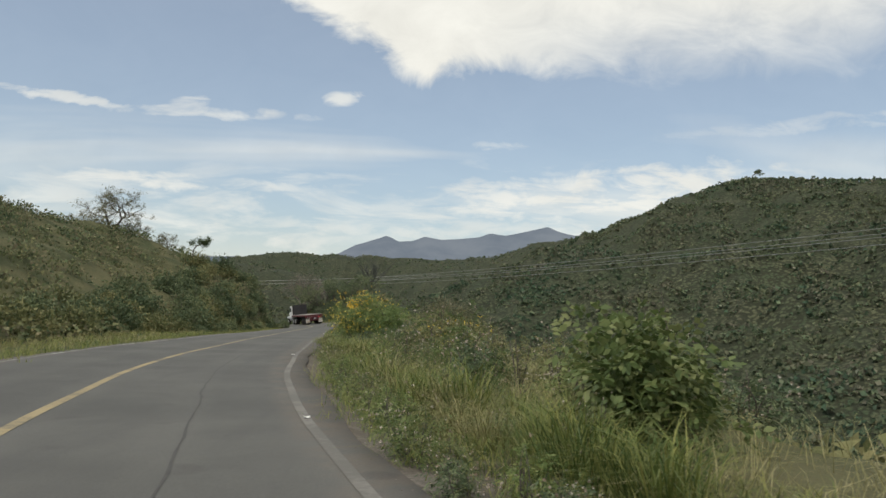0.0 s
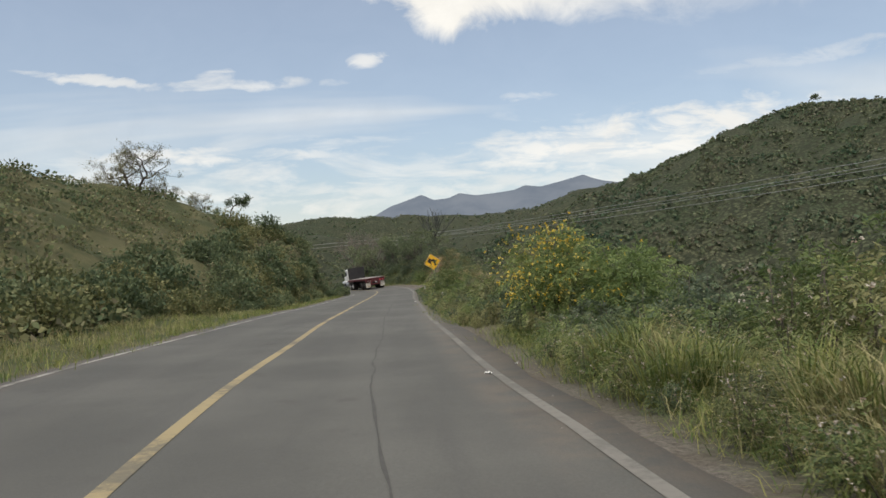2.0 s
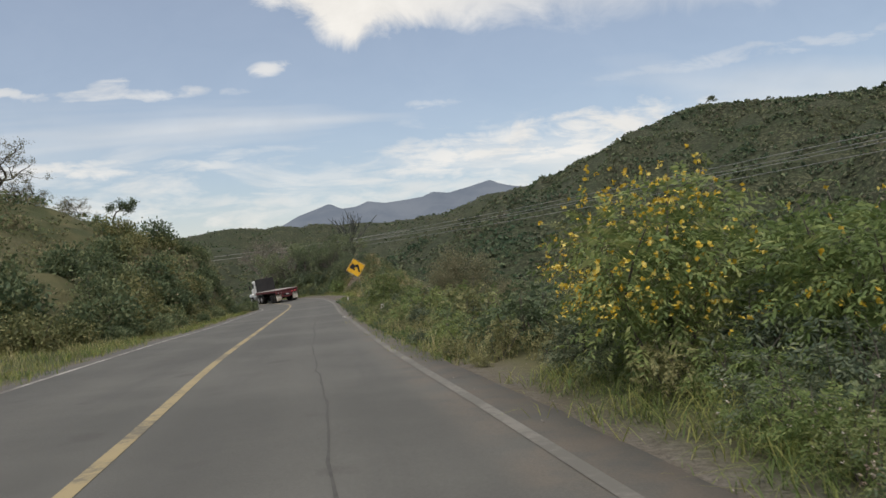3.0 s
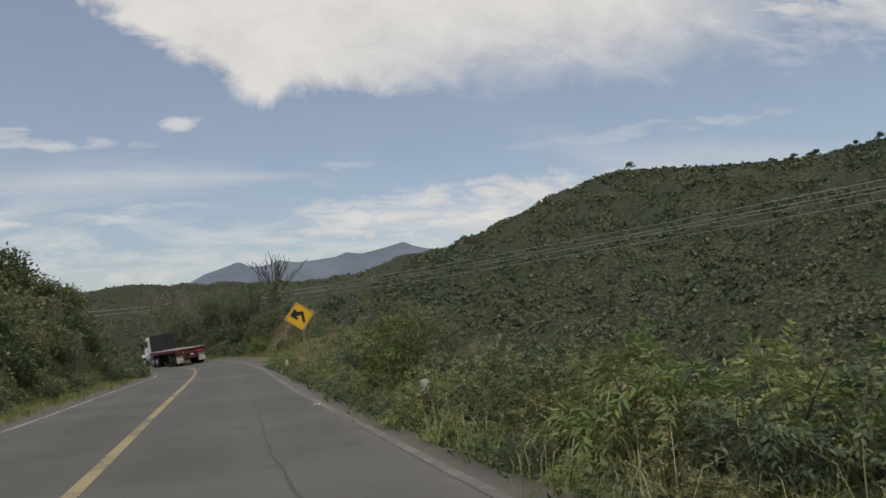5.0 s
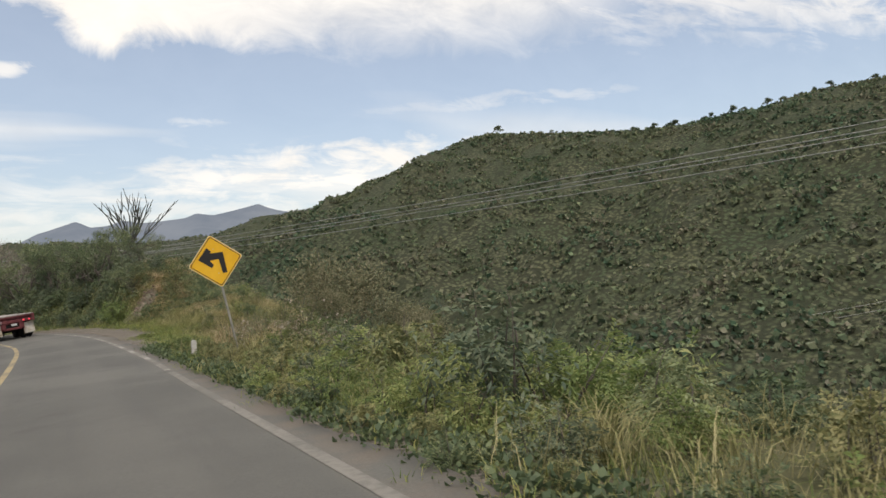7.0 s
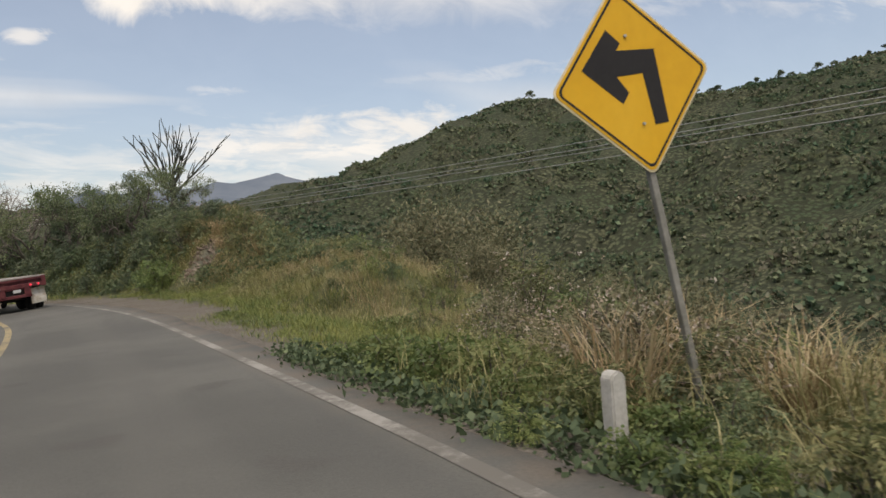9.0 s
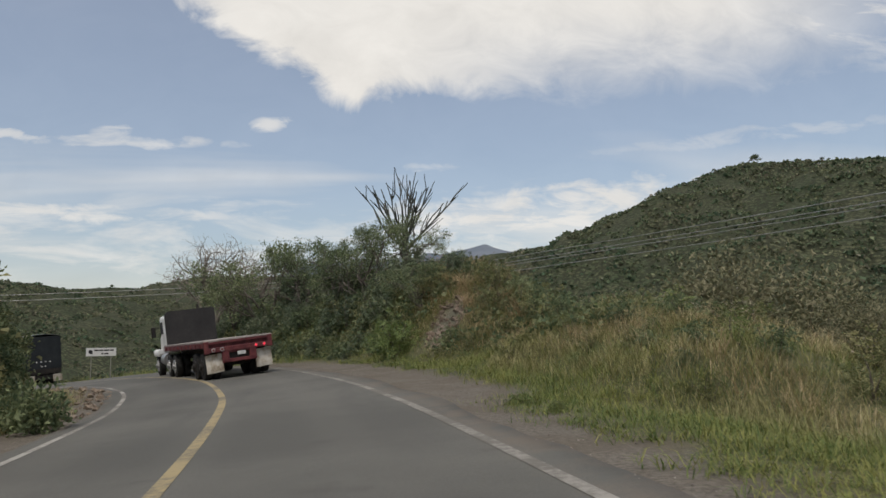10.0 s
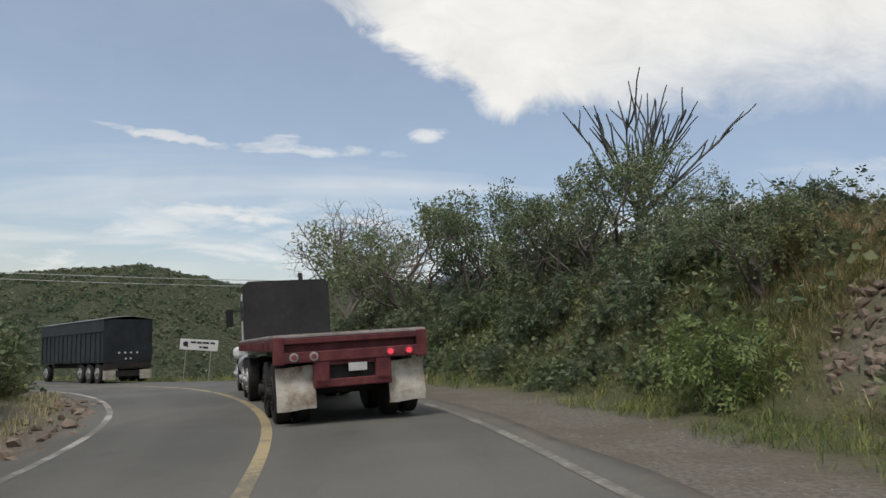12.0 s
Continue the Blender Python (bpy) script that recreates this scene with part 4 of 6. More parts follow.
# ---- bushes and trees ----
def bush(name, label, seed, height, spread, count, leaf, ratio, mat, group="", lobes=5, stem_mat=None, wild=0.8, flowers=None, low=0.0, category="bush", per=0, shoot=0.32):
    """A bush of several leafy lobes on thin stems. flowers: (count, size, material, side) puts blossoms on its skin."""
    r = np.random.default_rng(seed)
    root = new(name)
    tagged(root, label, category, group)
    set_ = []
    for k in range(lobes):
        a, q = r.uniform(0, 6.283), spread * r.uniform(0.15, 0.62)
        h = height * r.uniform(0.34 + low, 0.68)
        set_.append((q * math.cos(a), q * math.sin(a), h, spread * r.uniform(0.36, 0.55), spread * r.uniform(0.36, 0.55), min(h * 0.95, height * r.uniform(0.26, 0.42))))
    set_.append((0, 0, height * 0.58, spread * 0.45, spread * 0.45, height * 0.40))
    set_.append((0, 0, height * 0.26, spread * 0.75, spread * 0.75, height * 0.24))
    p, o = crown_points(set_, count, r, 3.2)
    if per:
        p, o = p[:count // per], o[:count // per]
        v_, q_ = sprays(p - o * shoot * 0.5, o, shoot, leaf, ratio, per, r, wild)
    else:
        v_, q_ = leaves(p, unit(o + (0, 0, 0.25)), leaf, leaf * ratio, r, wild)
    mesh_object("foliage", v_, [q_], mat, root)
    stems = []
    for k in range(6):
        lob = set_[k % len(set_)]
        end = np.array(lob[:3]) + r.normal(size=3) * 0.12 * spread + (0, 0, lob[5] * 0.75)
        t = np.linspace(0, 1, 6)[:, None]
        base = np.array((0, 0, -0.08))
        pts = base + t * (end - base) + np.sin(t * math.pi) * r.normal(size=3) * 0.10 * spread
        stems.append(tube(pts, np.linspace(0.012 + 0.011 * height, 0.004, 6), 4))
    v_, q_ = joined(stems)
    each = len(stems[0][0])
    q_ = np.where(q_ % each < 4, q_ % each, q_)
    mesh_object("woody_stem", v_, [q_], stem_mat or M_BARK, root, smooth=True)
    if flowers:
        n_, size, fmat, side = flowers
        p, o = crown_points(set_, n_ * 4, r, 14.0)
        keep = (o @ np.array(side) > 0.05) & (p[:, 2] > 0.3 * height) & (np.sin(p[:, 0] * 3.1 + p[:, 2] * 4.0) + np.cos(p[:, 1] * 3.7 - p[:, 2] * 2.0) > -0.35)
        p, o = p[keep][:n_], o[keep][:n_]
        petals = []
        for k in range(4):
            petals.append(leaves(p + o * 0.05 + r.normal(size=p.shape) * size * 0.3, o, size, size * 0.8, r, 1.2))
        v_, q_ = joined(petals)
        mesh_object("blossom", v_, [q_], fmat, root)
    return root


def grow(r, start, way, length, radius, depth, out, ends, droop=0.0, split=(2, 4), spread=0.65):
    """A limb and, from it, its branches."""
    steps = 6 if depth else 4
    pts, p, d = [np.array(start, float)], np.array(start, float), unit(np.array(way, float))
    for _ in range(steps):
        d = unit(d + r.normal(size=3) * 0.16 + np.array((0, 0, 0.05 - droop)))
        p = p + d * length / steps
        pts.append(p)
    out.append(tube(pts, np.linspace(radius, radius * (0.55 if depth else 0.25), steps + 1), 7 if depth > 1 else 4 if depth else 3))
    if depth == 0:
        ends.extend(pts[1:])
        return
    for k in range(r.integers(*split)):
        at = pts[r.integers(3, steps + 1)] if k else pts[-1]
        side = unit(np.cross(d, r.normal(size=3)))
        grow(r, at, unit(d * (1 - 0.35 * spread) + side * spread * r.uniform(0.6, 1.2)), length * r.uniform(0.58, 0.82), radius * 0.56, depth - 1, out, ends, droop, split, spread)


def tree(name, label, seed, height, depth, leaf_count, leaf, mat, bark, group="", stems=1, lean=(0, 0), spread=0.65, tuft=0.35, trunk=0.28, radius=None, split=(2, 4), wide=1.0):
    """A tree with a tapered, forking trunk and leaves in loose tufts round its twigs."""
    r = np.random.default_rng(seed)
    root = new(name)
    tagged(root, label, "tree", group)
    wood, ends = [], []
    for k in range(stems):
        a = r.uniform(0, 6.283)
        tilt = np.array((lean[0] + 0.35 * math.cos(a) * (stems > 1), lean[1] + 0.35 * math.sin(a) * (stems > 1), 1.0))
        grow(r, (0.08 * k, 0, -0.15), tilt, height * trunk * 1.15, radius or height * 0.028, depth, wood, ends, 0.0, split, spread)
    v_, q_ = joined(wood)
    top = v_[:, 2].max()
    fit_ = height * 0.93 / top * np.array((wide, wide, 1.0))
    v_ = v_ * fit_
    mesh_object("trunk", v_, [q_], bark, root, smooth=True)
    ends = np.array(ends) * fit_
    if leaf_count:
        e = ends[r.integers(0, len(ends), leaf_count)]
        d = unit(r.normal(size=(leaf_count, 3)))
        p = e + d * tuft * (r.uniform(0, 1, leaf_count) ** 0.6)[:, None]
        v_, q_ = leaves(p, unit(d + (0, 0, 0.2)), leaf, leaf * 0.55, r, 0.9)
        mesh_object("crown", v_, [q_], mat, root)
    return root


def stand(thing, x, y, scale=1.0, turn=0.0, sink=0.06, tilt=0.0):
    """Set a plant on the ground."""
    thing.matrix_world = pose(x, y, float(ground_z(x, y)[0]) - sink, tilt, 0, turn) @ Matrix.Diagonal((scale, scale, scale, 1))
    return thing


def stand_copy(thing, x, y, scale=1.0, turn=0.0, sink=0.06):
    made = copy_thing(thing, pose(x, y, float(ground_z(x, y)[0]) - sink, 0, 0, turn))
    made.scale = (scale, scale, scale)
    return made


def grass_tuft(seed, count, height, mat, label):
    """One arching tuft of grass."""
    r = np.random.default_rng(seed)
    at = np.column_stack([r.normal(size=(count, 2)) * 0.13, np.zeros(count)])
    v_, q_, t_ = blades(at, np.full(count, height), 0.013, 1.15, r)
    return tagged(mesh_object("grass_tuft", v_, [q_, t_], mat), label, "grass", "arching grass tufts")


tufts = [grass_tuft(500, 170, 0.85, M_GRASS, "arching green grass tuft on the verge"), grass_tuft(501, 150, 0.95, M_GRASS, "tall arching green grass tuft on the verge"), grass_tuft(502, 140, 0.9, M_GRASS_DRY, "yellowing arching grass tuft on the verge")]
for thing, (y, d) in zip(tufts, ((13.2, 5.3), (14.8, 5.2), (10.5, 5.2))):
    stand(thing, *beside(y, d), 1.0, 0)
r = np.random.default_rng(71)
for y in np.arange(-6, 15.6, 0.55):
    stand_copy(tufts[r.choice(3, p=(0.4, 0.3, 0.3))], *beside(y, 4.75 + abs(r.normal()) * 0.7), r.uniform(0.6, 1.05), r.uniform(0, 360))
for y, d, s in ((38.6, 5.9, 1.3), (39.4, 6.4, 1.4), (39.2, 5.3, 1.1), (40.2, 5.8, 1.2), (44.2, 5.6, 0.9), (45.0, 4.9, 0.8), (50.2, 4.6, 0.7), (52.8, 4.7, 0.8), (57.2, 4.6, 0.8), (61.4, 4.8, 0.9), (62.4, 5.2, 1.0), (63.6, 5.4, 1.0)):
    stand_copy(tufts[2 if y > 60 else int(y) % 3], *beside(y, d), s, y * 80)

# the row of bushes beside the right-hand lane
ROW = "bushes along the right-hand verge"
row = [bush("bush", "leafy green roadside bush growing at the road edge", 200, 1.45, 1.2, 1980, 0.105, 0.42, M_LEAF, ROW, per=9, shoot=0.34),
       bush("bush", "olive-green roadside bush with fine leaves", 201, 1.3, 1.25, 2090, 0.095, 0.42, M_LEAF_OLIVE, ROW, lobes=6, per=11, shoot=0.34),
       bush("bush", "dark green roadside bush with hanging narrow leaves", 202, 1.55, 1.15, 1890, 0.13, 0.3, M_LEAF_DARK, ROW, wild=0.5, per=9, shoot=0.4),
       bush("bush", "fresh green roadside bush with arching leafy shoots", 203, 1.35, 1.3, 2090, 0.125, 0.27, M_LEAF_LIME, ROW, wild=0.45, per=11, shoot=0.42)]
first = [beside(27, 5.6), beside(30, 5.4), beside(52, 5.0), beside(36.5, 4.9)]
for thing, (x, y) in zip(row, first):
    stand(thing, x, y, 1.0, 40)
r = np.random.default_rng(21)
for k, y in enumerate(np.arange(24.0, 65.0, 0.95)):
    # low growth spills over the asphalt's edge; taller bushes stand behind it
    inner_d = float(np.interp(y, (24, 33, 38, 45, 65), (4.35, 4.15, 3.95, 3.78, 3.7)))
    for d, size in ((inner_d, 0.34), (inner_d + 0.7, 0.58), (inner_d + 1.6, 0.85), (inner_d + 2.8, 0.82)):
        if r.random() < (0.9 if y > 33 else 0.65) * (0.55 if d > inner_d + 2 else 1.0):
            x, y_ = beside(y + r.normal() * 0.3, d + r.normal() * 0.14)
            if math.hypot(x - 2.0, y_ - 41.5) < 0.62 or math.hypot(x - 1.4, y_ - 64.0) < 0.45:
                continue
            stand_copy(row[r.choice(4, p=(0.22, 0.33, 0.12, 0.33))], x, y_, size * r.uniform(0.75, 1.12) * (0.72 if y > 58 else 0.72 if 44 < y < 51 else 1.0), r.uniform(0, 360))
for x, y, kind, size in ((1.92, 41.5, 3, 0.40), (1.65, 41.6, 0, 0.34), (2.2, 41.3, 1, 0.42), (1.7, 40.8, 3, 0.45), (2.05, 40.9, 1, 0.56), (2.25, 40.2, 0, 0.6), (2.6, 42.4, 3, 0.6), (2.0, 42.6, 0, 0.45)):
    stand_copy(row[kind], x, y, size, x * 190)
# tall bush close by the road, and the leafy shrub at the walk's start
tall = bush("tall_bush", "tall fresh green bush with long pointed leaves", 210, 2.7, 1.75, 6300, 0.17, 0.26, M_LEAF_BRIGHT, lobes=7, wild=0.5, low=0.1, per=9, shoot=0.4)
stand(tall, 2.5, 46.0, 0.74, 20)
vine = bush("broadleaf_bush", "bright green bush with broad lobed leaves among dry grass", 211, 2.0, 1.5, 4400, 0.16, 0.6, M_LEAF_BRIGHT, lobes=8, low=0.05, per=5, shoot=0.34, wild=0.6)
stand(vine, 7.75, -2.2, 0.76, 80)
stand_copy(tall, 7.6, 17.2, 0.82, 200)
# yellow-flowering bushes
FLOWERING = "yellow-flowering bushes"
for seed, y, d, h, s, turn in ((220, 22.2, 5.7, 2.4, 1.6, 10), (221, 24.2, 6.6, 2.3, 1.6, 130), (222, 20.2, 7.0, 2.1, 1.5, 250)):
    b = bush("flowering_bush", "tall green bush covered with yellow trumpet flowers", seed, h, s, 9900, 0.105, 0.32, M_LEAF_OLIVE if seed == 221 else M_LEAF_LIME, FLOWERING, lobes=7, per=11, shoot=0.36, wild=0.5, flowers=(280 if seed != 222 else 50, 0.05, M_FLOWER, (-0.9, -0.3, 0.2)))
    stand(b, *beside(y, d), 1.0, 0)
b = bush("flowering_bush", "rounded bush dotted with small yellow flowers", 223, 1.5, 1.3, 4200, 0.1, 0.4, M_LEAF_OLIVE, FLOWERING, flowers=(130, 0.06, M_FLOWER, (-0.3, -0.8, 0.5)))
stand(b, *beside(12.5, 8.4), 1.0, 0)
for y, d, s, k in ((18.6, 5.6, 0.5, 0), (19.6, 6.0, 0.6, 2), (20.4, 5.5, 0.55, 3), (21.2, 5.2, 0.5, 1), (22.6, 5.1, 0.45, 0), (19.0, 6.8, 0.8, 0), (17.6, 6.2, 0.6, 3), (18.2, 7.4, 0.9, 2), (23.4, 5.0, 0.4, 2), (17.0, 7.0, 0.8, 0), (20.8, 6.2, 0.8, 2), (16.4, 6.2, 0.5, 1), (17.3, 5.5, 0.55, 0), (16.6, 5.4, 0.45, 2), (18.4, 5.1, 0.42, 3), (16.0, 6.8, 0.7, 0), (19.6, 5.2, 0.45, 2)):
    stand_copy(row[k], *beside(y, d), s, y * 73)
# weeds with pale seed heads at the start of the walk
WEEDS = "weedy bushes with pale seed heads"
weeds = [bush("weed", "tall weedy green bush with pale dry seed heads", 230 + k, h, sp, 1190, 0.12, 0.3, mat, WEEDS, flowers=(34, 0.05, M_SEED, (0, -0.2, 0.8)), low=0.05, per=7, shoot=0.34, wild=0.45)
         for k, (h, sp, mat) in enumerate(((1.5, 1.05, M_LEAF_BRIGHT), (1.7, 1.1, M_LEAF_OLIVE), (1.2, 0.95, M_LEAF), (1.6, 1.2, M_LEAF_LIME)))]
for thing, (y, d) in zip(weeds, ((8.4, 7.6), (12.2, 7.6), (2.4, 6.6), (15.0, 8.0))):
    stand(thing, *beside(y, d), 1.0, 0)
r = np.random.default_rng(61)
for y in np.arange(-4.0, 17.5, 1.25):
    for d, s in ((5.0, 0.42), (6.0, 0.6), (7.3, 0.7), (8.8, 0.78)):
        if r.random() < 0.85:
            size = s * r.uniform(0.8, 1.1) * np.interp(y, (0, 8), (0.9, 1.0))
            stand_copy(weeds[r.integers(0, 4)], *beside(y + r.normal() * 0.3, d + r.normal() * 0.3), float(size), r.uniform(0, 360))
for y in np.arange(-6.0, 19.0, 0.65):
    # the dense low edge of the growth along the dusty shoulder
    d = float(np.interp(y, (-6, 0, 8, 19), (3.85, 4.1, 4.4, 4.6))) + abs(r.normal()) * 0.25
    stand_copy(weeds[r.choice(4, p=(0.35, 0.15, 0.15, 0.35))], *beside(y, d), r.uniform(0.3, 0.46), r.uniform(0, 360))
for y, d, s in ((70.2, 8.4, 0.95), (72.0, 9.6, 1.2), (68.6, 9.2, 1.2), (66.4, 7.6, 0.8), (73.4, 9.8, 1.15), (74.0, 10.6, 1.15), (71.0, 7.2, 0.55), (82.0, 8.6, 0.42), (79.0, 8.4, 0.4), (84.5, 9.0, 0.45), (76.0, 9.0, 0.5), (77.4, 10.0, 0.6), (80.4, 9.8, 0.55), (75.0, 8.0, 0.42), (78.4, 7.2, 0.32), (81.2, 7.6, 0.34), (73.2, 7.4, 0.4), (86.2, 9.4, 0.5), (83.4, 10.2, 0.6)):
    stand_copy(weeds[int(y) % 4], *beside(y, d), s, y * 50)
dry_weed = bush("weed", "dry brown weedy bush with pale seed heads", 236, 1.15, 0.95, 1300, 0.09, 0.3, M_LEAF_BROWN, WEEDS, flowers=(110, 0.04, M_SEED, (0, -0.2, 0.8)), low=0.05)
stand(dry_weed, *beside(66.0, 5.9), 1.0, 0)
for y, d, s in ((67.0, 7.4, 1.1), (68.2, 8.0, 1.2), (69.4, 7.4, 0.9), (65.2, 7.2, 1.0), (64.8, 5.5, 0.8), (66.8, 6.1, 0.9), (69.0, 6.3, 0.8), (70.6, 9.0, 1.2), (72.8, 8.6, 0.9), (74.0, 9.2, 1.0), (67.6, 6.4, 0.7)):
    stand_copy(dry_weed, *beside(y, d), s, y * 61)
straw = grass_tuft(503, 150, 1.0, M_GRASS_TAN, "tall straw-coloured grass tuft beside the road sign")
stand(straw, *beside(65.0, 4.9), 1.0, 0)
for y, d, s in ((65.6, 5.9, 1.0), (64.2, 5.6, 0.9), (63.4, 5.9, 0.7), (93.6, 8.6, 0.9), (94.6, 8.2, 0.8), (92.4, 8.6, 0.9), (95.6, 9.0, 1.0), (91.4, 8.2, 0.7), (96.4, 9.8, 0.9), (95.0, 10.2, 0.8), (93.2, 10.4, 0.9), (94.2, 11.0, 0.8), (92.0, 10.0, 0.8), (96.0, 11.2, 0.8), (97.2, 10.6, 0.7), (90.6, 9.2, 0.8), (89.6, 9.0, 0.7)):
    stand_copy(straw, *beside(y, d), s, y * 47)
# low broad-leaved plants by the mound
LOW = "low broad-leaved plants beside the road"
low_one = bush("broadleaf_plant", "low broad-leaved green plant at the road edge", 250, 0.55, 0.8, 1400, 0.09, 0.5, M_LEAF_BRIGHT, LOW, lobes=5, per=4, shoot=0.16)
stand(low_one, *beside(67.2, 4.1), 1.0, 0)
for k, (y, d, s) in enumerate(((65.6, 4.1, 0.7), (66.4, 4.6, 0.9), (68.0, 4.4, 0.9), (68.8, 4.0, 0.6), (69.6, 4.5, 0.6), (64.6, 4.25, 0.6), (63.2, 3.95, 0.5), (63.75, 3.85, 0.5), (66.2, 5.3, 0.9), (62.2, 4.2, 0.5), (67.4, 5.2, 0.9), (65.0, 4.9, 0.8),
                               (64.0, 4.5, 0.6), (73.0, 6.2, 0.7), (77.6, 4.6, 0.4), (78.4, 4.5, 0.45), (79.2, 4.7, 0.35), (82.0, 7.0, 0.5), (86.5, 7.6, 0.6))):
    stand_copy(low_one, *beside(y, d), s, k * 77)
# brown thorn bushes on the slope past the mound
THORN = "brown thorn bushes on the slope"
brown = bush("thorn_bush", "rounded grey-brown thorn bush on the slope", 260, 3.6, 2.7, 8000, 0.17, 0.35, M_LEAF_BROWN, THORN, lobes=8, wild=1.1, low=0.1)
stand(brown, 14.2, 92.6, 1.45, 0, sink=-0.1)
for x, y, s in ((10.5, 83, 0.55), (19.2, 93, 1.0), (12.0, 97.5, 0.8), (12.5, 76, 0.6), (9.5, 72.5, 0.5), (16, 84, 0.7)):
    stand_copy(brown, x, y, s, x * 40)
# bushes on the cut bank
BANK = "bushes on the cut bank"
bank = [bush("bank_bush", "green bush on the cut bank", 270, 1.7, 1.3, 1120, 0.14, 0.42, M_LEAF, BANK, lobes=6, per=7, shoot=0.36),
        bush("bank_bush", "dark green bush on the shaded bank", 271, 1.9, 1.4, 1120, 0.15, 0.42, M_LEAF_DARK, BANK, lobes=6, per=7, shoot=0.38),
        bush("bank_bush", "bright yellow-green rounded bush at the foot of the bank", 272, 1.75, 1.1, 3600, 0.10, 0.4, M_LEAF_LIME, BANK, lobes=7, per=9, shoot=0.34)]
bank.append(bush("bank_bush", "small olive-green bush among grass on the bank", 273, 1.3, 1.2, 1008, 0.12, 0.38, M_LEAF_OLIVE, BANK, lobes=5, per=7, shoot=0.34))
stand(bank[3], 3.2, 86.5, 0.5, 0)
r = np.random.default_rng(88)
for k in range(46):
    y = r.uniform(88, 100)
    x, y = beside(y, np.interp(y, (88, 95, 101), (8.6, 8.0, 8.2)) + abs(r.normal()) * 1.9)
    if math.hypot((x - 2.5) / 1.4, (y - 93.1) / 1.3) > 1:
        stand_copy(bank[3 if r.random() < 0.6 else 0], x, y, r.uniform(0.4, 0.8), r.uniform(0, 360))
for y, d, k, s in ((72.5, 6.6, 3, 0.42), (74.6, 7.4, 0, 0.34), (76.4, 8.6, 3, 0.5), (77.6, 6.9, 3, 0.36), (79.4, 8.0, 0, 0.4), (80.8, 9.4, 3, 0.6), (82.6, 7.4, 3, 0.34), (83.8, 8.8, 0, 0.5), (85.2, 9.8, 3, 0.5), (86.4, 8.0, 3, 0.42), (87.2, 9.2, 0, 0.55), (88.2, 10.2, 3, 0.5), (88.8, 8.4, 3, 0.5), (89.8, 9.4, 3, 0.5), (90.4, 8.2, 3, 0.45), (78.2, 10.2, 3, 0.6), (75.4, 9.8, 0, 0.5), (86.0, 11.0, 3, 0.5), (89.4, 7.4, 3, 0.3), (91.4, 9.8, 3, 0.5), (84.6, 6.9, 3, 0.26)):
    stand_copy(bank[k], *beside(y, d), s, y * 97)
stand(bank[0], 1.0, 99.5, 0.8, 0)
stand(bank[1], -0.3, 103.5, 0.9, 0)
stand(bank[2], 1.05, 94.9, 1.0, 0)
stand_copy(bank[1], 3.5, 97.0, 0.75, 10)
for y in np.arange(96.5, 117, 0.75):
    # growth along the foot of the bank
    for d, s in ((6.25, 0.22), (6.9, 0.38), (7.6, 0.52), (8.5, 0.7)):
        if r.random() < 0.85:
            stand_copy(bank[r.choice(4, p=(0.38, 0.42, 0.0, 0.2))], *beside(y + r.normal() * 0.3, d + r.normal() * 0.2), s * r.uniform(0.8, 1.25), r.uniform(0, 360))
stand_copy(bank[1], 3.8, 97.4, 0.62, 30)
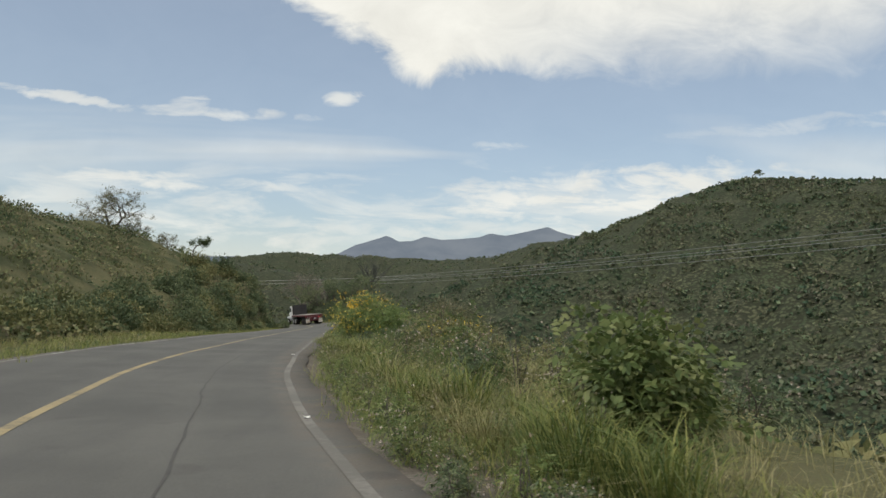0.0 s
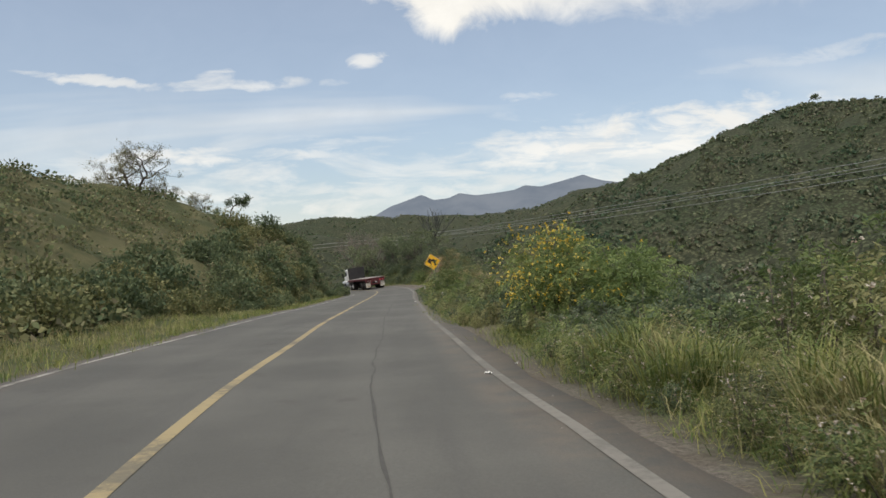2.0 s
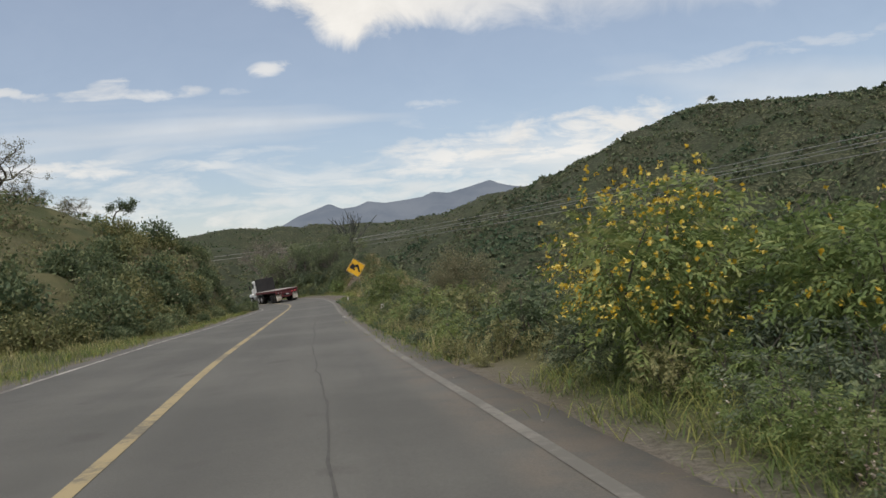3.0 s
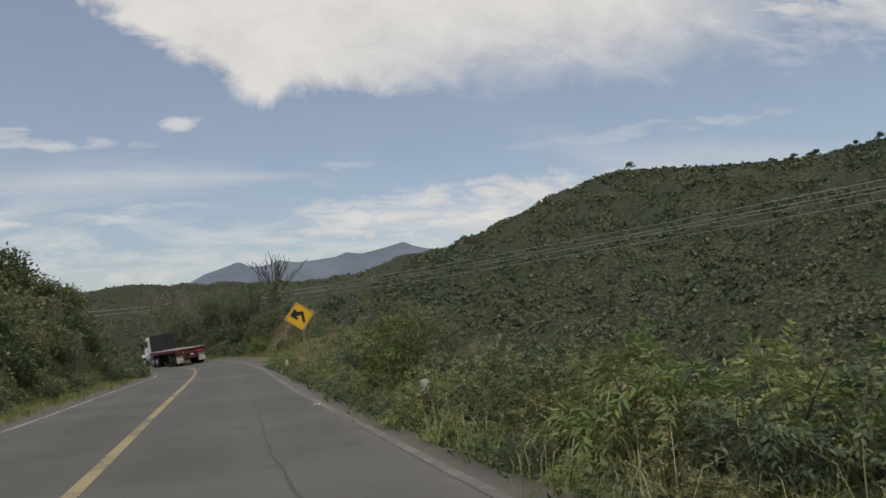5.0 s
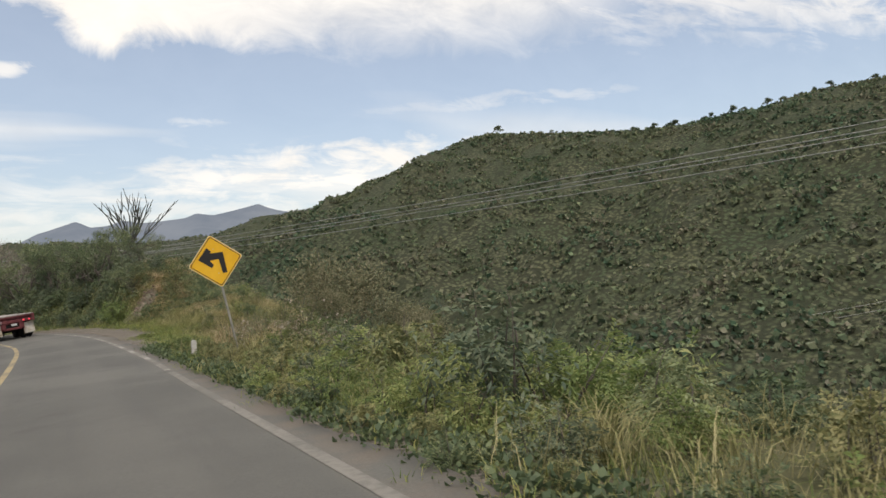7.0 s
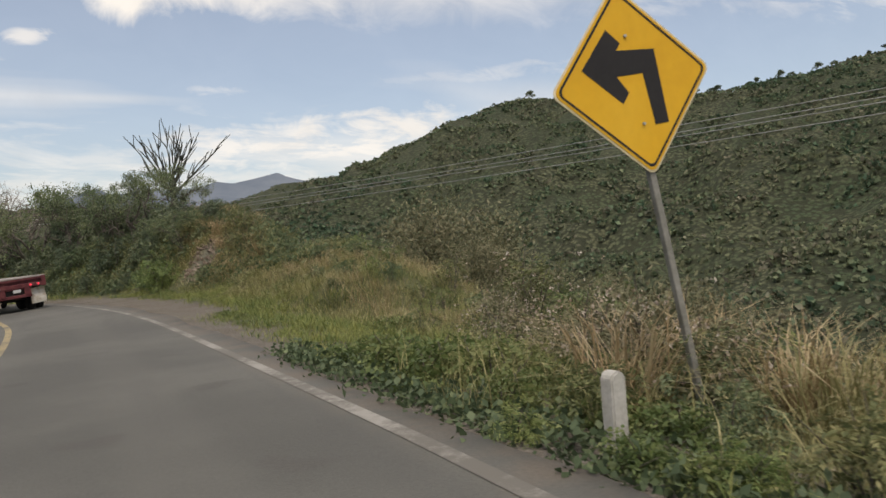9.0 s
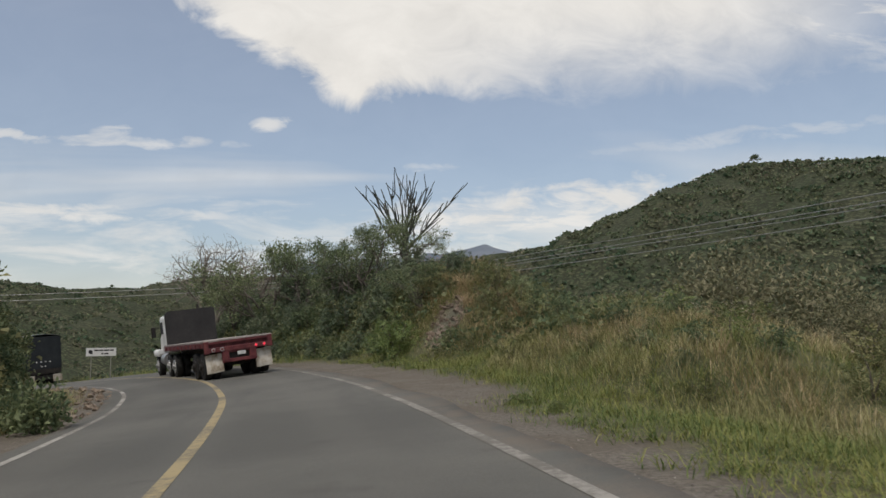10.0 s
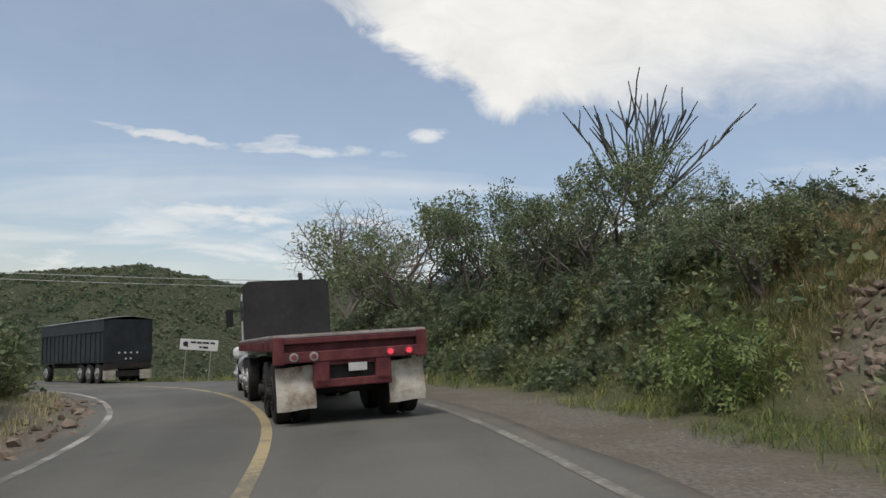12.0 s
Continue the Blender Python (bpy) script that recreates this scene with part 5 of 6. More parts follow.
for x, y, kind, s in ((2.5, 98.4, 1, 0.9), (2.0, 101.5, 1, 1.0), (0.4, 106, 1, 1.0), (-2.2, 107.5, 0, 0.85), (-1.8, 110.5, 1, 1.1), (-4.5, 111.5, 1, 0.9), (-5.0, 114.5, 0, 1.0), (-7.5, 116.2, 1, 1.0), (-9.0, 119.0, 0, 1.0),
                      (-12.0, 122.0, 1, 0.9), (-14.5, 125.5, 0, 1.0), (0.4, 101.2, 0, 0.6), (-1.2, 105.2, 0, 0.6), (-3.4, 109, 0, 0.55), (5.8, 88.5, 0, 0.55), (7.2, 91.5, 1, 0.5), (6.8, 97.5, 0, 0.7), (5.0, 101.6, 1, 0.9),
                      (3.2, 105, 1, 1.0), (4.0, 93.0, 0, 0.5), (2.2, 97.0, 0, 0.5), (7.8, 86.5, 0, 0.6), (6.6, 100, 1, 0.8), (1.4, 108, 1, 1.2), (3.6, 99.8, 0, 0.8), (1.2, 103.6, 1, 0.9), (-0.6, 107.6, 1, 1.1), (-3.0, 112.8, 1, 1.2), (-6, 117.4, 1, 1.2), (3.4, 89.0, 0, 0.36), (4.6, 86.2, 0, 0.4), (5.2, 90.6, 0, 0.5), (6.4, 84.0, 0, 0.5), (2.6, 92.4, 0, 0.35), (4.8, 95.8, 0, 0.5), (5.8, 93.6, 1, 0.55), (7.4, 88.8, 1, 0.5), (4.2, 81.0, 0, 0.35), (8.4, 94.6, 1, 0.5), (5.6, 79.0, 0, 0.4), (7.0, 102.0, 1, 0.7), (5.4, 103.4, 0, 0.6), (0.6, 97.6, 0, 0.45), (0.0, 99.8, 1, 0.5), (-0.8, 102.0, 0, 0.5), (-1.8, 104.0, 1, 0.55), (-2.8, 106.0, 0, 0.5), (-3.8, 107.8, 1, 0.6), (-5.0, 109.6, 0, 0.55), (-6.2, 111.4, 1, 0.6), (-7.6, 113.2, 0, 0.6), (-9.0, 115.0, 1, 0.6), (-10.6, 117.0, 0, 0.6), (1.8, 99.6, 1, 0.8), (0.8, 100.6, 1, 0.7), (-2.6, 108.4, 1, 0.9), (-5.6, 112.6, 1, 0.9), (-1.0, 104.4, 1, 0.8), (3.2, 97.4, 1, 0.5)):
    if x > 2.9 and 87 < y < 105:
        kind, s = 3, s * 0.5
    stand_copy(bank[kind], x, y, s, (x * 71 + y * 13) % 360)
# bushes on the near hill and inside the bend
HILL = "bushes on the roadside hill"
hill = [bush("hill_bush", "large dark green bush on the hill slope", 280, 2.3, 1.9, 1120, 0.27, 0.5, M_HILL_SHRUB, HILL, lobes=7),
        bush("hill_bush", "rounded olive-green bush on the hill slope", 281, 1.9, 1.7, 1120, 0.24, 0.5, M_LEAF_OLIVE, HILL, lobes=7),
        bush("hill_bush", "leafy green bush on the hill slope", 282, 2.2, 1.7, 1120, 0.26, 0.5, M_LEAF, HILL, lobes=7)]
for thing, (y, d) in zip(hill, ((44, -9.2), (35, -9.6), (54, -8.8))):
    stand(thing, *beside(y, d), 1.0, 0)


def clear_of_bend(x, y):
    """The bushes inside the bend stand back, so that the road beyond it can be seen."""
    return min(x, -1.9 - 0.425 * (y - 71.75))


r = np.random.default_rng(5)
for y in np.arange(44, 84, 1.5):
    stand_copy(hill[r.integers(0, 3)], *beside(y + r.normal() * 0.5, -5.3 + r.normal() * 0.35), r.uniform(0.3, 0.52), r.uniform(0, 360))
for y in np.arange(40, 85, 1.5):
    stand_copy(hill[r.integers(0, 3)], *beside(y + r.normal() * 0.4, -6.9 + r.normal() * 0.4), r.uniform(0.55, 0.9), r.uniform(0, 360))
for y in np.arange(10, 84, 2.3):
    for d in (-8.8, -11.6):
        if r.random() < 0.82:
            stand_copy(hill[r.integers(0, 3)], *beside(y + r.normal() * 0.8, d + r.normal() * 0.8), r.uniform(0.5, 1.15), r.uniform(0, 360))
for x, y, kind, s in ((-9.4, 87.0, 1, 0.6), (-10.4, 89.2, 2, 0.6), (-11.2, 91.4, 0, 0.6), (-12.4, 93.2, 2, 0.8), (-11.9, 96.0, 1, 0.7), (-13.6, 97.8, 0, 0.8), (-9.9, 85.0, 0, 0.6), (-8.9, 83.6, 1, 0.5), (-14.4, 95.4, 0, 0.9), (-12.6, 90, 0, 0.8),
                      (-10.6, 93.2, 1, 0.45), (-9.2, 89.6, 1, 0.4), (-8.3, 86.4, 1, 0.35)):
    stand_copy(hill[kind], clear_of_bend(x, y), y, s * 0.75, x * 57)
for x, y, kind, s in ((-10.0, 95.4, 2, 0.72), (-11.2, 97.6, 0, 0.7), (-12.4, 99.8, 1, 0.65), (-13.8, 101.6, 2, 0.55), (-15.4, 103.6, 0, 0.6), (-17.4, 106.0, 1, 0.6), (-9.3, 91.2, 1, 0.42), (-9.9, 93.0, 2, 0.5), (-10.7, 95.2, 1, 0.5), (-9.0, 89.4, 2, 0.4), (-11.6, 97.2, 1, 0.45), (-8.8, 87.8, 1, 0.4), (-12.8, 99.4, 2, 0.4), (-10.4, 91.8, 0, 0.62), (-11.2, 93.8, 0, 0.7), (-8.2, 85.0, 2, 0.4)):
    stand_copy(hill[kind], clear_of_bend(x, y), y, s * 0.72, x * 91)

for y in np.arange(83, 104, 0.9):
    x = -1.9 - 0.425 * (y - 71.75)
    for q in (0.0, 1.3, 2.8):
        stand_copy(hill[r.integers(0, 3)], x - q - r.random() * 0.7, y + r.normal() * 0.3, r.uniform(0.28, 0.5) + 0.08 * q, r.uniform(0, 360))
for x, y, kind, s in ((-15.7, 103.2, 2, 0.8), (-16.7, 105.4, 0, 0.95), (-17.8, 107.6, 1, 0.95), (-18.9, 110.0, 2, 1.0), (-20.2, 112.2, 0, 0.9), (-18.2, 104.6, 1, 1.0), (-19.6, 107.6, 0, 1.05), (-15.2, 102.0, 1, 0.55), (-16.0, 104.4, 2, 0.5),
                      (-14.2, 100.2, 0, 0.6), (-13.4, 98.4, 1, 0.5), (-17.0, 106.8, 1, 0.6)):
    stand_copy(hill[kind], x, y, s, x * 83)

# trees on the hill crest
CREST = "trees on the hill crest"
big = tree("tree", "spreading thin-leaved tree on the hill crest", 305, 5.0, 4, 5200, 0.13, M_LEAF_BROWN, M_BARK, CREST, stems=2, trunk=0.2, tuft=0.34, spread=1.0, wide=1.75, split=(3, 5), radius=0.06)
stand(big, -26.6, 80.5, 1.0, 0)
for x, y, s in ((-33.5, 79, 0.62), (-30.8, 80.2, 0.55), (-24.2, 82.4, 0.55), (-21.8, 84.6, 0.5)):
    stand_copy(big, x, y, s, x * 33)
pair = tree("tree", "small dark leafy tree at the end of the hill crest", 301, 3.4, 4, 2600, 0.17, M_LEAF, M_BARK, CREST, trunk=0.3, tuft=0.45, spread=0.75)
stand(pair, -18.2, 88.0, 1.0, 0)
for x, y, s in ((-36.5, 70, 0.5), (-35.2, 74, 0.42), (-29.2, 81.2, 0.4), (-25.4, 83.4, 0.4)):
    stand_copy(big, x, y, s, x * 71)
# trees over the bank
OVER = "trees on top of the bank"
bare = tree("tree", "round-crowned nearly bare tree with fine grey twigs", 314, 6.8, 5, 700, 0.08, M_LEAF_BROWN, M_BARK_PALE, OVER, stems=2, trunk=0.24, tuft=0.2, spread=1.05, split=(3, 5), wide=1.15, radius=0.12)
stand(bare, -9.2, 124.6, 1.25, 30)
leafy = tree("tree", "leafy green tree with several dark stems", 311, 5.0, 4, 4700, 0.13, M_LEAF, M_BARK, OVER, stems=4, trunk=0.28, tuft=0.34, spread=0.85, wide=1.15, radius=0.065)
stand(leafy, 0.6, 103.8, 0.86, 0)
for x, y, s, a in ((-4.6, 113.2, 1.15, 50), (-6.4, 116.0, 0.8, 140), (-2.2, 110.0, 0.75, 200), (2.6, 106.4, 0.62, 260), (0.6, 110.6, 0.7, 20), (-3.2, 111.6, 0.95, 310), (-0.4, 106.8, 0.72, 170), (2.3, 96.4, 0.42, 80)):
    stand_copy(leafy, x, y, s, a)
inner = stand_copy(leafy, -17.2, 92.0, 0.42, 90)
inner["group"] = "trees inside the bend"
twig = tree("dead_branch", "leaning dead grey branch on top of the bank", 312, 1.9, 3, 0, 0.1, M_LEAF, M_BARK_PALE, "", trunk=0.4, spread=0.9, lean=(0.5, 0))
stand(twig, 3.1, 98.0, 0.9, 0)
# small trees on the far skyline
SKY = "small trees on the far ridge"
lone = tree("ridge_tree", "small flat-topped tree on the far ridge", 320, 5.6, 3, 620, 0.8, M_LEAF_DARK, M_BARK, SKY, trunk=0.24, tuft=1.1, spread=1.0, wide=1.5)
stand(lone, 239, 458, 0.95, 0)
for x, y, s in ((298, 378, 0.8), (303, 371, 1.0), (307, 366, 0.9), (313, 357, 0.7), (333, 330, 0.9), (337, 324, 0.8), (345, 311, 0.6), (360, 288, 0.7), (385, 253, 0.9), (395, 243, 0.9), (283, 398, 0.5), (262, 425, 0.5), (290, 389, 0.6), (318, 350, 0.8), (322, 345, 1.0), (327, 338, 0.7), (350, 303, 0.8), (366, 279, 0.8), (375, 266, 0.7), (405, 226, 0.9), (415, 205, 0.8)):
    stand_copy(lone, x, y, s * 0.85, x * 31, 0.5)


def candelabra(label, seed, height, spread, count):
    """A tree-like cactus: many slender arms that rise and fork from one short trunk."""
    r = np.random.default_rng(seed)
    root = new("candelabra_cactus")
    tagged(root, label, "cactus", "candelabra cacti")
    v_, q_ = tube([(0, 0, -0.3), (0, 0, height * 0.2), (0.05, 0, height * 0.36)], [0.22, 0.2, 0.17], 9)
    mesh_object("trunk", v_, [q_], M_CACTUS, root, smooth=True)
    for k in range(count):
        a = k * 2.39996 + r.normal() * 0.2
        out_ = spread * ((k + 0.5) / count) ** 0.75 * r.uniform(0.85, 1.1)
        top = height * r.uniform(0.84, 1.0) * (1 - 0.10 * (out_ / spread))
        t = np.linspace(0, 1, 9)
        pts = np.column_stack([math.cos(a) * out_ * t ** 0.95, math.sin(a) * out_ * t ** 0.95, height * 0.32 + (top - height * 0.32) * t ** 1.1])
        pts[1:] += np.cumsum(r.normal(size=(8, 3)) * 0.055, 0) * height / 6
        along = unit(pts[8] - pts[2])
        pieces, joints = [tube(pts, np.linspace(0.06, 0.024, 9), 6)], [None]
        for _ in range(r.integers(5, 8)):
            i = r.integers(2, 8)
            q = np.linspace(0, 1, 6)[:, None]
            reach = (along + (*(r.normal(size=2) * 0.34), 0.1)) * height * r.uniform(0.12, 0.26)
            pieces.append(tube(pts[i] + q * reach + np.sin(q * 5) * r.normal(size=3) * 0.04, np.linspace(0.036, 0.018, 6), 6))
            joints.append(i)
        v_, q_ = joined(pieces)
        for k_, i in enumerate(joints[1:], 1):
            first_ = 54 + 36 * (k_ - 1)
            q_ = np.where((q_ >= first_) & (q_ < first_ + 6), q_ - first_ + 6 * i, q_)
        mesh_object("arm", v_, [q_], M_CACTUS, root, smooth=True)
    return root


cactus = candelabra("tall bare grey candelabra cactus above the bank trees", 332, 5.85, 3.15, 14)
stand(cactus, 3.1, 109.2, 1.0, 0)
cactus_two = candelabra("bare grey candelabra cactus on the hill slope", 331, 6.4, 2.4, 12)
stand(cactus_two, -21.6, 38.0, 1.0, 70)


# ---- stones ----
def stone_mesh(seed):
    r = np.random.default_rng(seed)
    bm = bmesh.new()
    bmesh.ops.create_icosphere(bm, subdivisions=1, radius=0.5)
    for q in bm.verts:
        q.co = Vector(q.co) * r.uniform(0.62, 1.25)
        q.co.z *= 0.7
    me = bpy.data.meshes.new("stone")
    bm.to_mesh(me)
    bm.free()
    me.materials.append(M_ROCK)
    return me


STONES = [stone_mesh(400 + k) for k in range(5)]
r = np.random.default_rng(77)
for k in range(160):
    # loose stones inside the bend
    y = r.uniform(84, 106)
    x, y = beside(y, -(2.85 + 0.25 * (y < 86) + abs(r.normal()) * 0.85))
    ob = new("stone", STONES[k % 5])
    s = r.uniform(0.05, 0.2) if k % 6 else r.uniform(0.18, 0.34)
    ob.matrix_world = pose(x, y, float(ground_z(x, y)[0]) + 0.12 * s, r.uniform(0, 40), r.uniform(0, 40), r.uniform(0, 360)) @ Matrix.Diagonal((s, s * r.uniform(0.7, 1.2), s, 1))
    tagged(ob, "rough brown stone lying inside the bend", "stone", "loose stones inside the bend")
for k in range(135):
    # broken rock showing on the cut bank
    a, q = r.uniform(0, 6.283), math.sqrt(r.random())
    x, y = 2.75 + 0.85 * q * math.cos(a), 93.45 + 0.95 * q * math.sin(a)
    ob = new("stone", STONES[k % 5])
    s = r.uniform(0.08, 0.26)
    ob.matrix_world = pose(x, y, float(ground_z(x, y)[0]) + 0.1 * s, r.uniform(0, 60), r.uniform(0, 60), r.uniform(0, 360)) @ Matrix.Diagonal((s, s * r.uniform(0.7, 1.2), s, 1))
    tagged(ob, "broken reddish-brown rock on the cut bank", "stone", "broken rocks on the bank")
m = 4200
i = r.integers(np.argmin(np.abs(LINE[:, 1] + 8)), np.argmin(np.abs(LINE[:, 1] - 118)), m)
d = np.where(r.random(m) < 0.72, r.uniform(3.5, 5.0, m) + np.interp(LINE[i, 1], (74, 86), (0, 1)) * r.uniform(0, 2.2, m), -r.uniform(3.6, 4.6, m))
p = LINE[i, :2] + RIGHT[i] * d[:, None] + r.normal(size=(m, 2)) * 0.1
bm = bmesh.new()
bmesh.ops.create_cone(bm, cap_ends=True, cap_tris=True, segments=5, radius1=0.5, radius2=0.25, depth=0.7)
bmesh.ops.triangulate(bm, faces=bm.faces[:])
tri = np.array([[q.index for q in f.verts] for f in bm.faces])
ball = np.array([tuple(q.co) for q in bm.verts]) * (1, 0.8, 0.6)
bm.free()
on_road = np.abs(d) < 3.66
pz = np.where(on_road, LINE[i, 2] + LINE[i, 3] * d, ground_z(p[:, 0], p[:, 1]))
v_, q_ = scattered((ball, tri), np.column_stack([p, pz]), r.uniform(0.008, 0.036, m), r)
tagged(mesh_object("gravel", v_, [q_], M_GRAVEL), "loose grey gravel along the road edges", "gravel", kind="stuff")


# ---- road signs ----
def flat_shape(bm, outline, depth, y):
    """A plate of the given outline (x, z) with its front at y."""
    front = [bm.verts.new((a, y, b)) for a, b in outline]
    back = [bm.verts.new((a, y + depth, b)) for a, b in outline]
    bm.faces.new(front)
    bm.faces.new(back[::-1])
    for k in range(len(outline)):
        j = (k + 1) % len(outline)
        bm.faces.new((front[j], front[k], back[k], back[j]))
    bmesh.ops.recalc_face_normals(bm, faces=bm.faces[:])
    return bm


def diamond(half, corner):
    """A diamond with rounded corners."""
    out_ = []
    for k in range(4):
        a = math.pi / 2 * k
        cx, cz = math.cos(a) * (half - corner * 1.414), math.sin(a) * (half - corner * 1.414)
        for q in (-45, -22, 0, 22, 45):
            out_.append((cx + corner * math.cos(a + radians(q)), cz + corner * math.sin(a + radians(q))))
    return out_


def bend_sign():
    root = new("bend_sign")
    tagged(root, "yellow diamond bend sign with black arrow on leaning pole", "road sign")
    half = 0.66
    part("plate", flat_shape(bmesh.new(), diamond(half, 0.06), 0.004, 0.0), M_CREAM, root, "pale bent sign edge")
    part("face", flat_shape(bmesh.new(), diamond(half - 0.022, 0.05), 0.004, -0.005), M_SIGN, root, "yellow sign face")
    bm = bmesh.new()
    outer, inner_ = diamond(half - 0.045, 0.045), diamond(half - 0.068, 0.04)
    a = [bm.verts.new((x, -0.007, z)) for x, z in outer]
    b = [bm.verts.new((x, -0.007, z)) for x, z in inner_]
    for k in range(len(a)):
        j = (k + 1) % len(a)
        bm.faces.new((a[k], a[j], b[j], b[k]))
    part("border", bm, M_BLACK, root, "black border line")
    arrow = [(-0.213, 0.547), (-0.077, 0.391), (-0.139, 0.324), (0.322, 0.28), (0.316, -0.487), (0.144, -0.485), (0.12, 0.056), (-0.20, 0.065), (-0.094, -0.117), (-0.192, -0.218), (-0.594, 0.183)]
    part("arrow", flat_shape(bmesh.new(), [(x * half, z * half) for x, z in arrow], 0.002, -0.0075), M_BLACK, root, "black bent arrow")
    bm = bmesh.new()
    block(bm, (0.05, 0.05, 3.6), (0, 0.035, -1.25), 0.008)
    part("pole", bm, M_POLE, root, "grey metal pole")
    for z in (-0.3, 0.3):
        part("bolt", drum(bmesh.new(), 0.012, 0.014, (0, -0.012, z), "y", 10, 0.003), M_STEEL, root)
    return root


sign = bend_sign()
sign.matrix_world = pose(2.06, 64.58, 2.40, 0, -11.0, -3)


def marker_post():
    root = new("marker_post")
    tagged(root, "whitewashed round-topped concrete marker post at the road edge", "marker post")
    w_ = 0.058
    outline = [(-w_, -0.2), (w_, -0.2), (w_, 0.68)] + [(w_ * math.cos(a), 0.68 + w_ * math.sin(a)) for a in np.linspace(0.25, math.pi - 0.25, 8)] + [(-w_, 0.68)]
    bm = flat_shape(bmesh.new(), outline, 0.11, -0.055)
    bmesh.ops.bevel(bm, geom=[e for e in bm.edges if len(e.link_faces) == 2 and any(len(f.verts) > 4 for f in e.link_faces)], offset=0.01, segments=2, affect="EDGES")
    part("shaft", bm, M_POST, root)
    return root


post = marker_post()
px, py = 1.40, 64.1
post.matrix_world = pose(px, py, -0.13, 0, -1.0, 6) @ Matrix.Diagonal((0.95, 0.95, 0.95, 1))

post_two = copy_thing(post, pose(2.17, 41.85, -0.16, 0, 1.0, 10))
post_two.scale = (0.95, 0.95, 0.95)


def board_sign():
    root = new("information_sign")
    tagged(root, "white information board with black lettering beyond the bend", "road sign")
    bm = bmesh.new()
    block(bm, (2.45, 0.03, 0.72), (0, 0, 0), 0.012)
    part("board", bm, M_BOARD, root)
    bm = bmesh.new()
    drum(bm, 0.17, 0.004, (-0.86, -0.018, 0.02), "y", 20, 0)
    block(bm, (0.2, 0.004, 0.09), (-0.76, -0.018, -0.1), 0, (0, 40, 0))
    part("emblem", bm, M_BLACK, root, "round black emblem")
    bm = bmesh.new()
    for k, (x, w_) in enumerate(((-0.38, 0.34), (0.0, 0.3), (0.42, 0.44), (0.86, 0.3))):
        block(bm, (w_, 0.004, 0.13), (x, -0.018, 0.15), 0)
    for x, w_ in ((0.1, 0.16), (0.42, 0.34)):
        block(bm, (w_, 0.004, 0.13), (x, -0.018, -0.15), 0)
    part("lettering", bm, M_BLACK, root, "black bars of lettering")
    for x in (-0.8, 0.8):
        bm = bmesh.new()
        block(bm, (0.06, 0.06, 3.4), (x, 0.05, -1.35), 0.01)
        part("post", bm, M_POLE, root)
    return root


board = board_sign()
board.matrix_world = pose(-15.7, 121.2, 1.02, 0, 0.5, 12) @ Matrix.Diagonal((0.74, 0.74, 0.74, 1))

# scraps on the road
for k, (x, y) in enumerate(((0.82, 45.05), (2.1, 15.9), (4.1, 0.1), (2.6, 17.4), (3.0, 9.5))):
    bm = bmesh.new()
    bmesh.ops.create_grid(bm, x_segments=4, y_segments=3, size=0.5)
    for q in bm.verts:
        q.co = Vector((q.co.x * 0.13, q.co.y * 0.08, 0.02 + 0.018 * math.sin(q.co.x * 9 + k) * math.cos(q.co.y * 7)))
    ob = part("scrap", bm, M_PAPER, None)
    z = ground_z(x, y)[0]
    dd_, ii_ = road_frame(x, y)
    z = float(LINE[ii_[0], 2] + LINE[ii_[0], 3] * dd_[0]) if abs(dd_[0]) < 3.6 else float(z)
    ob.matrix_world = pose(x, y, z - 0.004, 0, 0, 50 * k)
    tagged(ob, "crumpled white scrap lying at the road edge", "litter", "white scraps by the road")

# power lines over the valley
WIRES = "power line wires over the valley"
for a, b, sag, drops in (((143, -69, 21), (-1, 246, 14.4), 3.0, (0.0, -0.75, -1.2, -2.2)), ((234.6, 44, 17), (20, 312, -35), 4.3, (0.0, -1.6)), ((-90, 165, 8), (20, 200, 13.5), 1.5, (0.0, -0.8))):
    for k, drop in enumerate(drops):
        t = np.linspace(0, 1, 40)[:, None]
        pts = np.array(a) + t * (np.array(b) - np.array(a)) + np.array((0, 0, drop))
        pts[:, 2] -= (4 * sag * t * (1 - t))[:, 0]
        v_, q_ = tube(pts, np.full(40, 0.048), 5)
        tagged(mesh_object("power_wire", v_, [q_], M_WIRE), "thin grey overhead wire hanging over the valley", "power line", WIRES)


# ---- trucks ----
def wheel(parent, x, y, r=0.5, width=0.28, hub=M_STEEL, outward=1):
    bm = bmesh.new()
    drum(bm, r, width, (0, 0, 0), "x", 28, 0.05)
    tyre = part("wheel", bm, M_TYRE, parent)
    tyre.location = (x, y, r)
    bm = bmesh.new()
    drum(bm, r * 0.56, 0.05, (outward * width * 0.5, 0, 0), "x", 24, 0.015)
    drum(bm, r * 0.22, 0.14, (outward * (width * 0.5 + 0.04), 0, 0), "x", 16, 0.02)
    for k in range(8):
        a = k * math.pi / 4
        drum(bm, 0.02, 0.05, (outward * (width * 0.5 + 0.03), math.cos(a) * r * 0.4, math.sin(a) * r * 0.4), "x", 6, 0)
    part("rim", bm, hub, tyre)
    return tyre


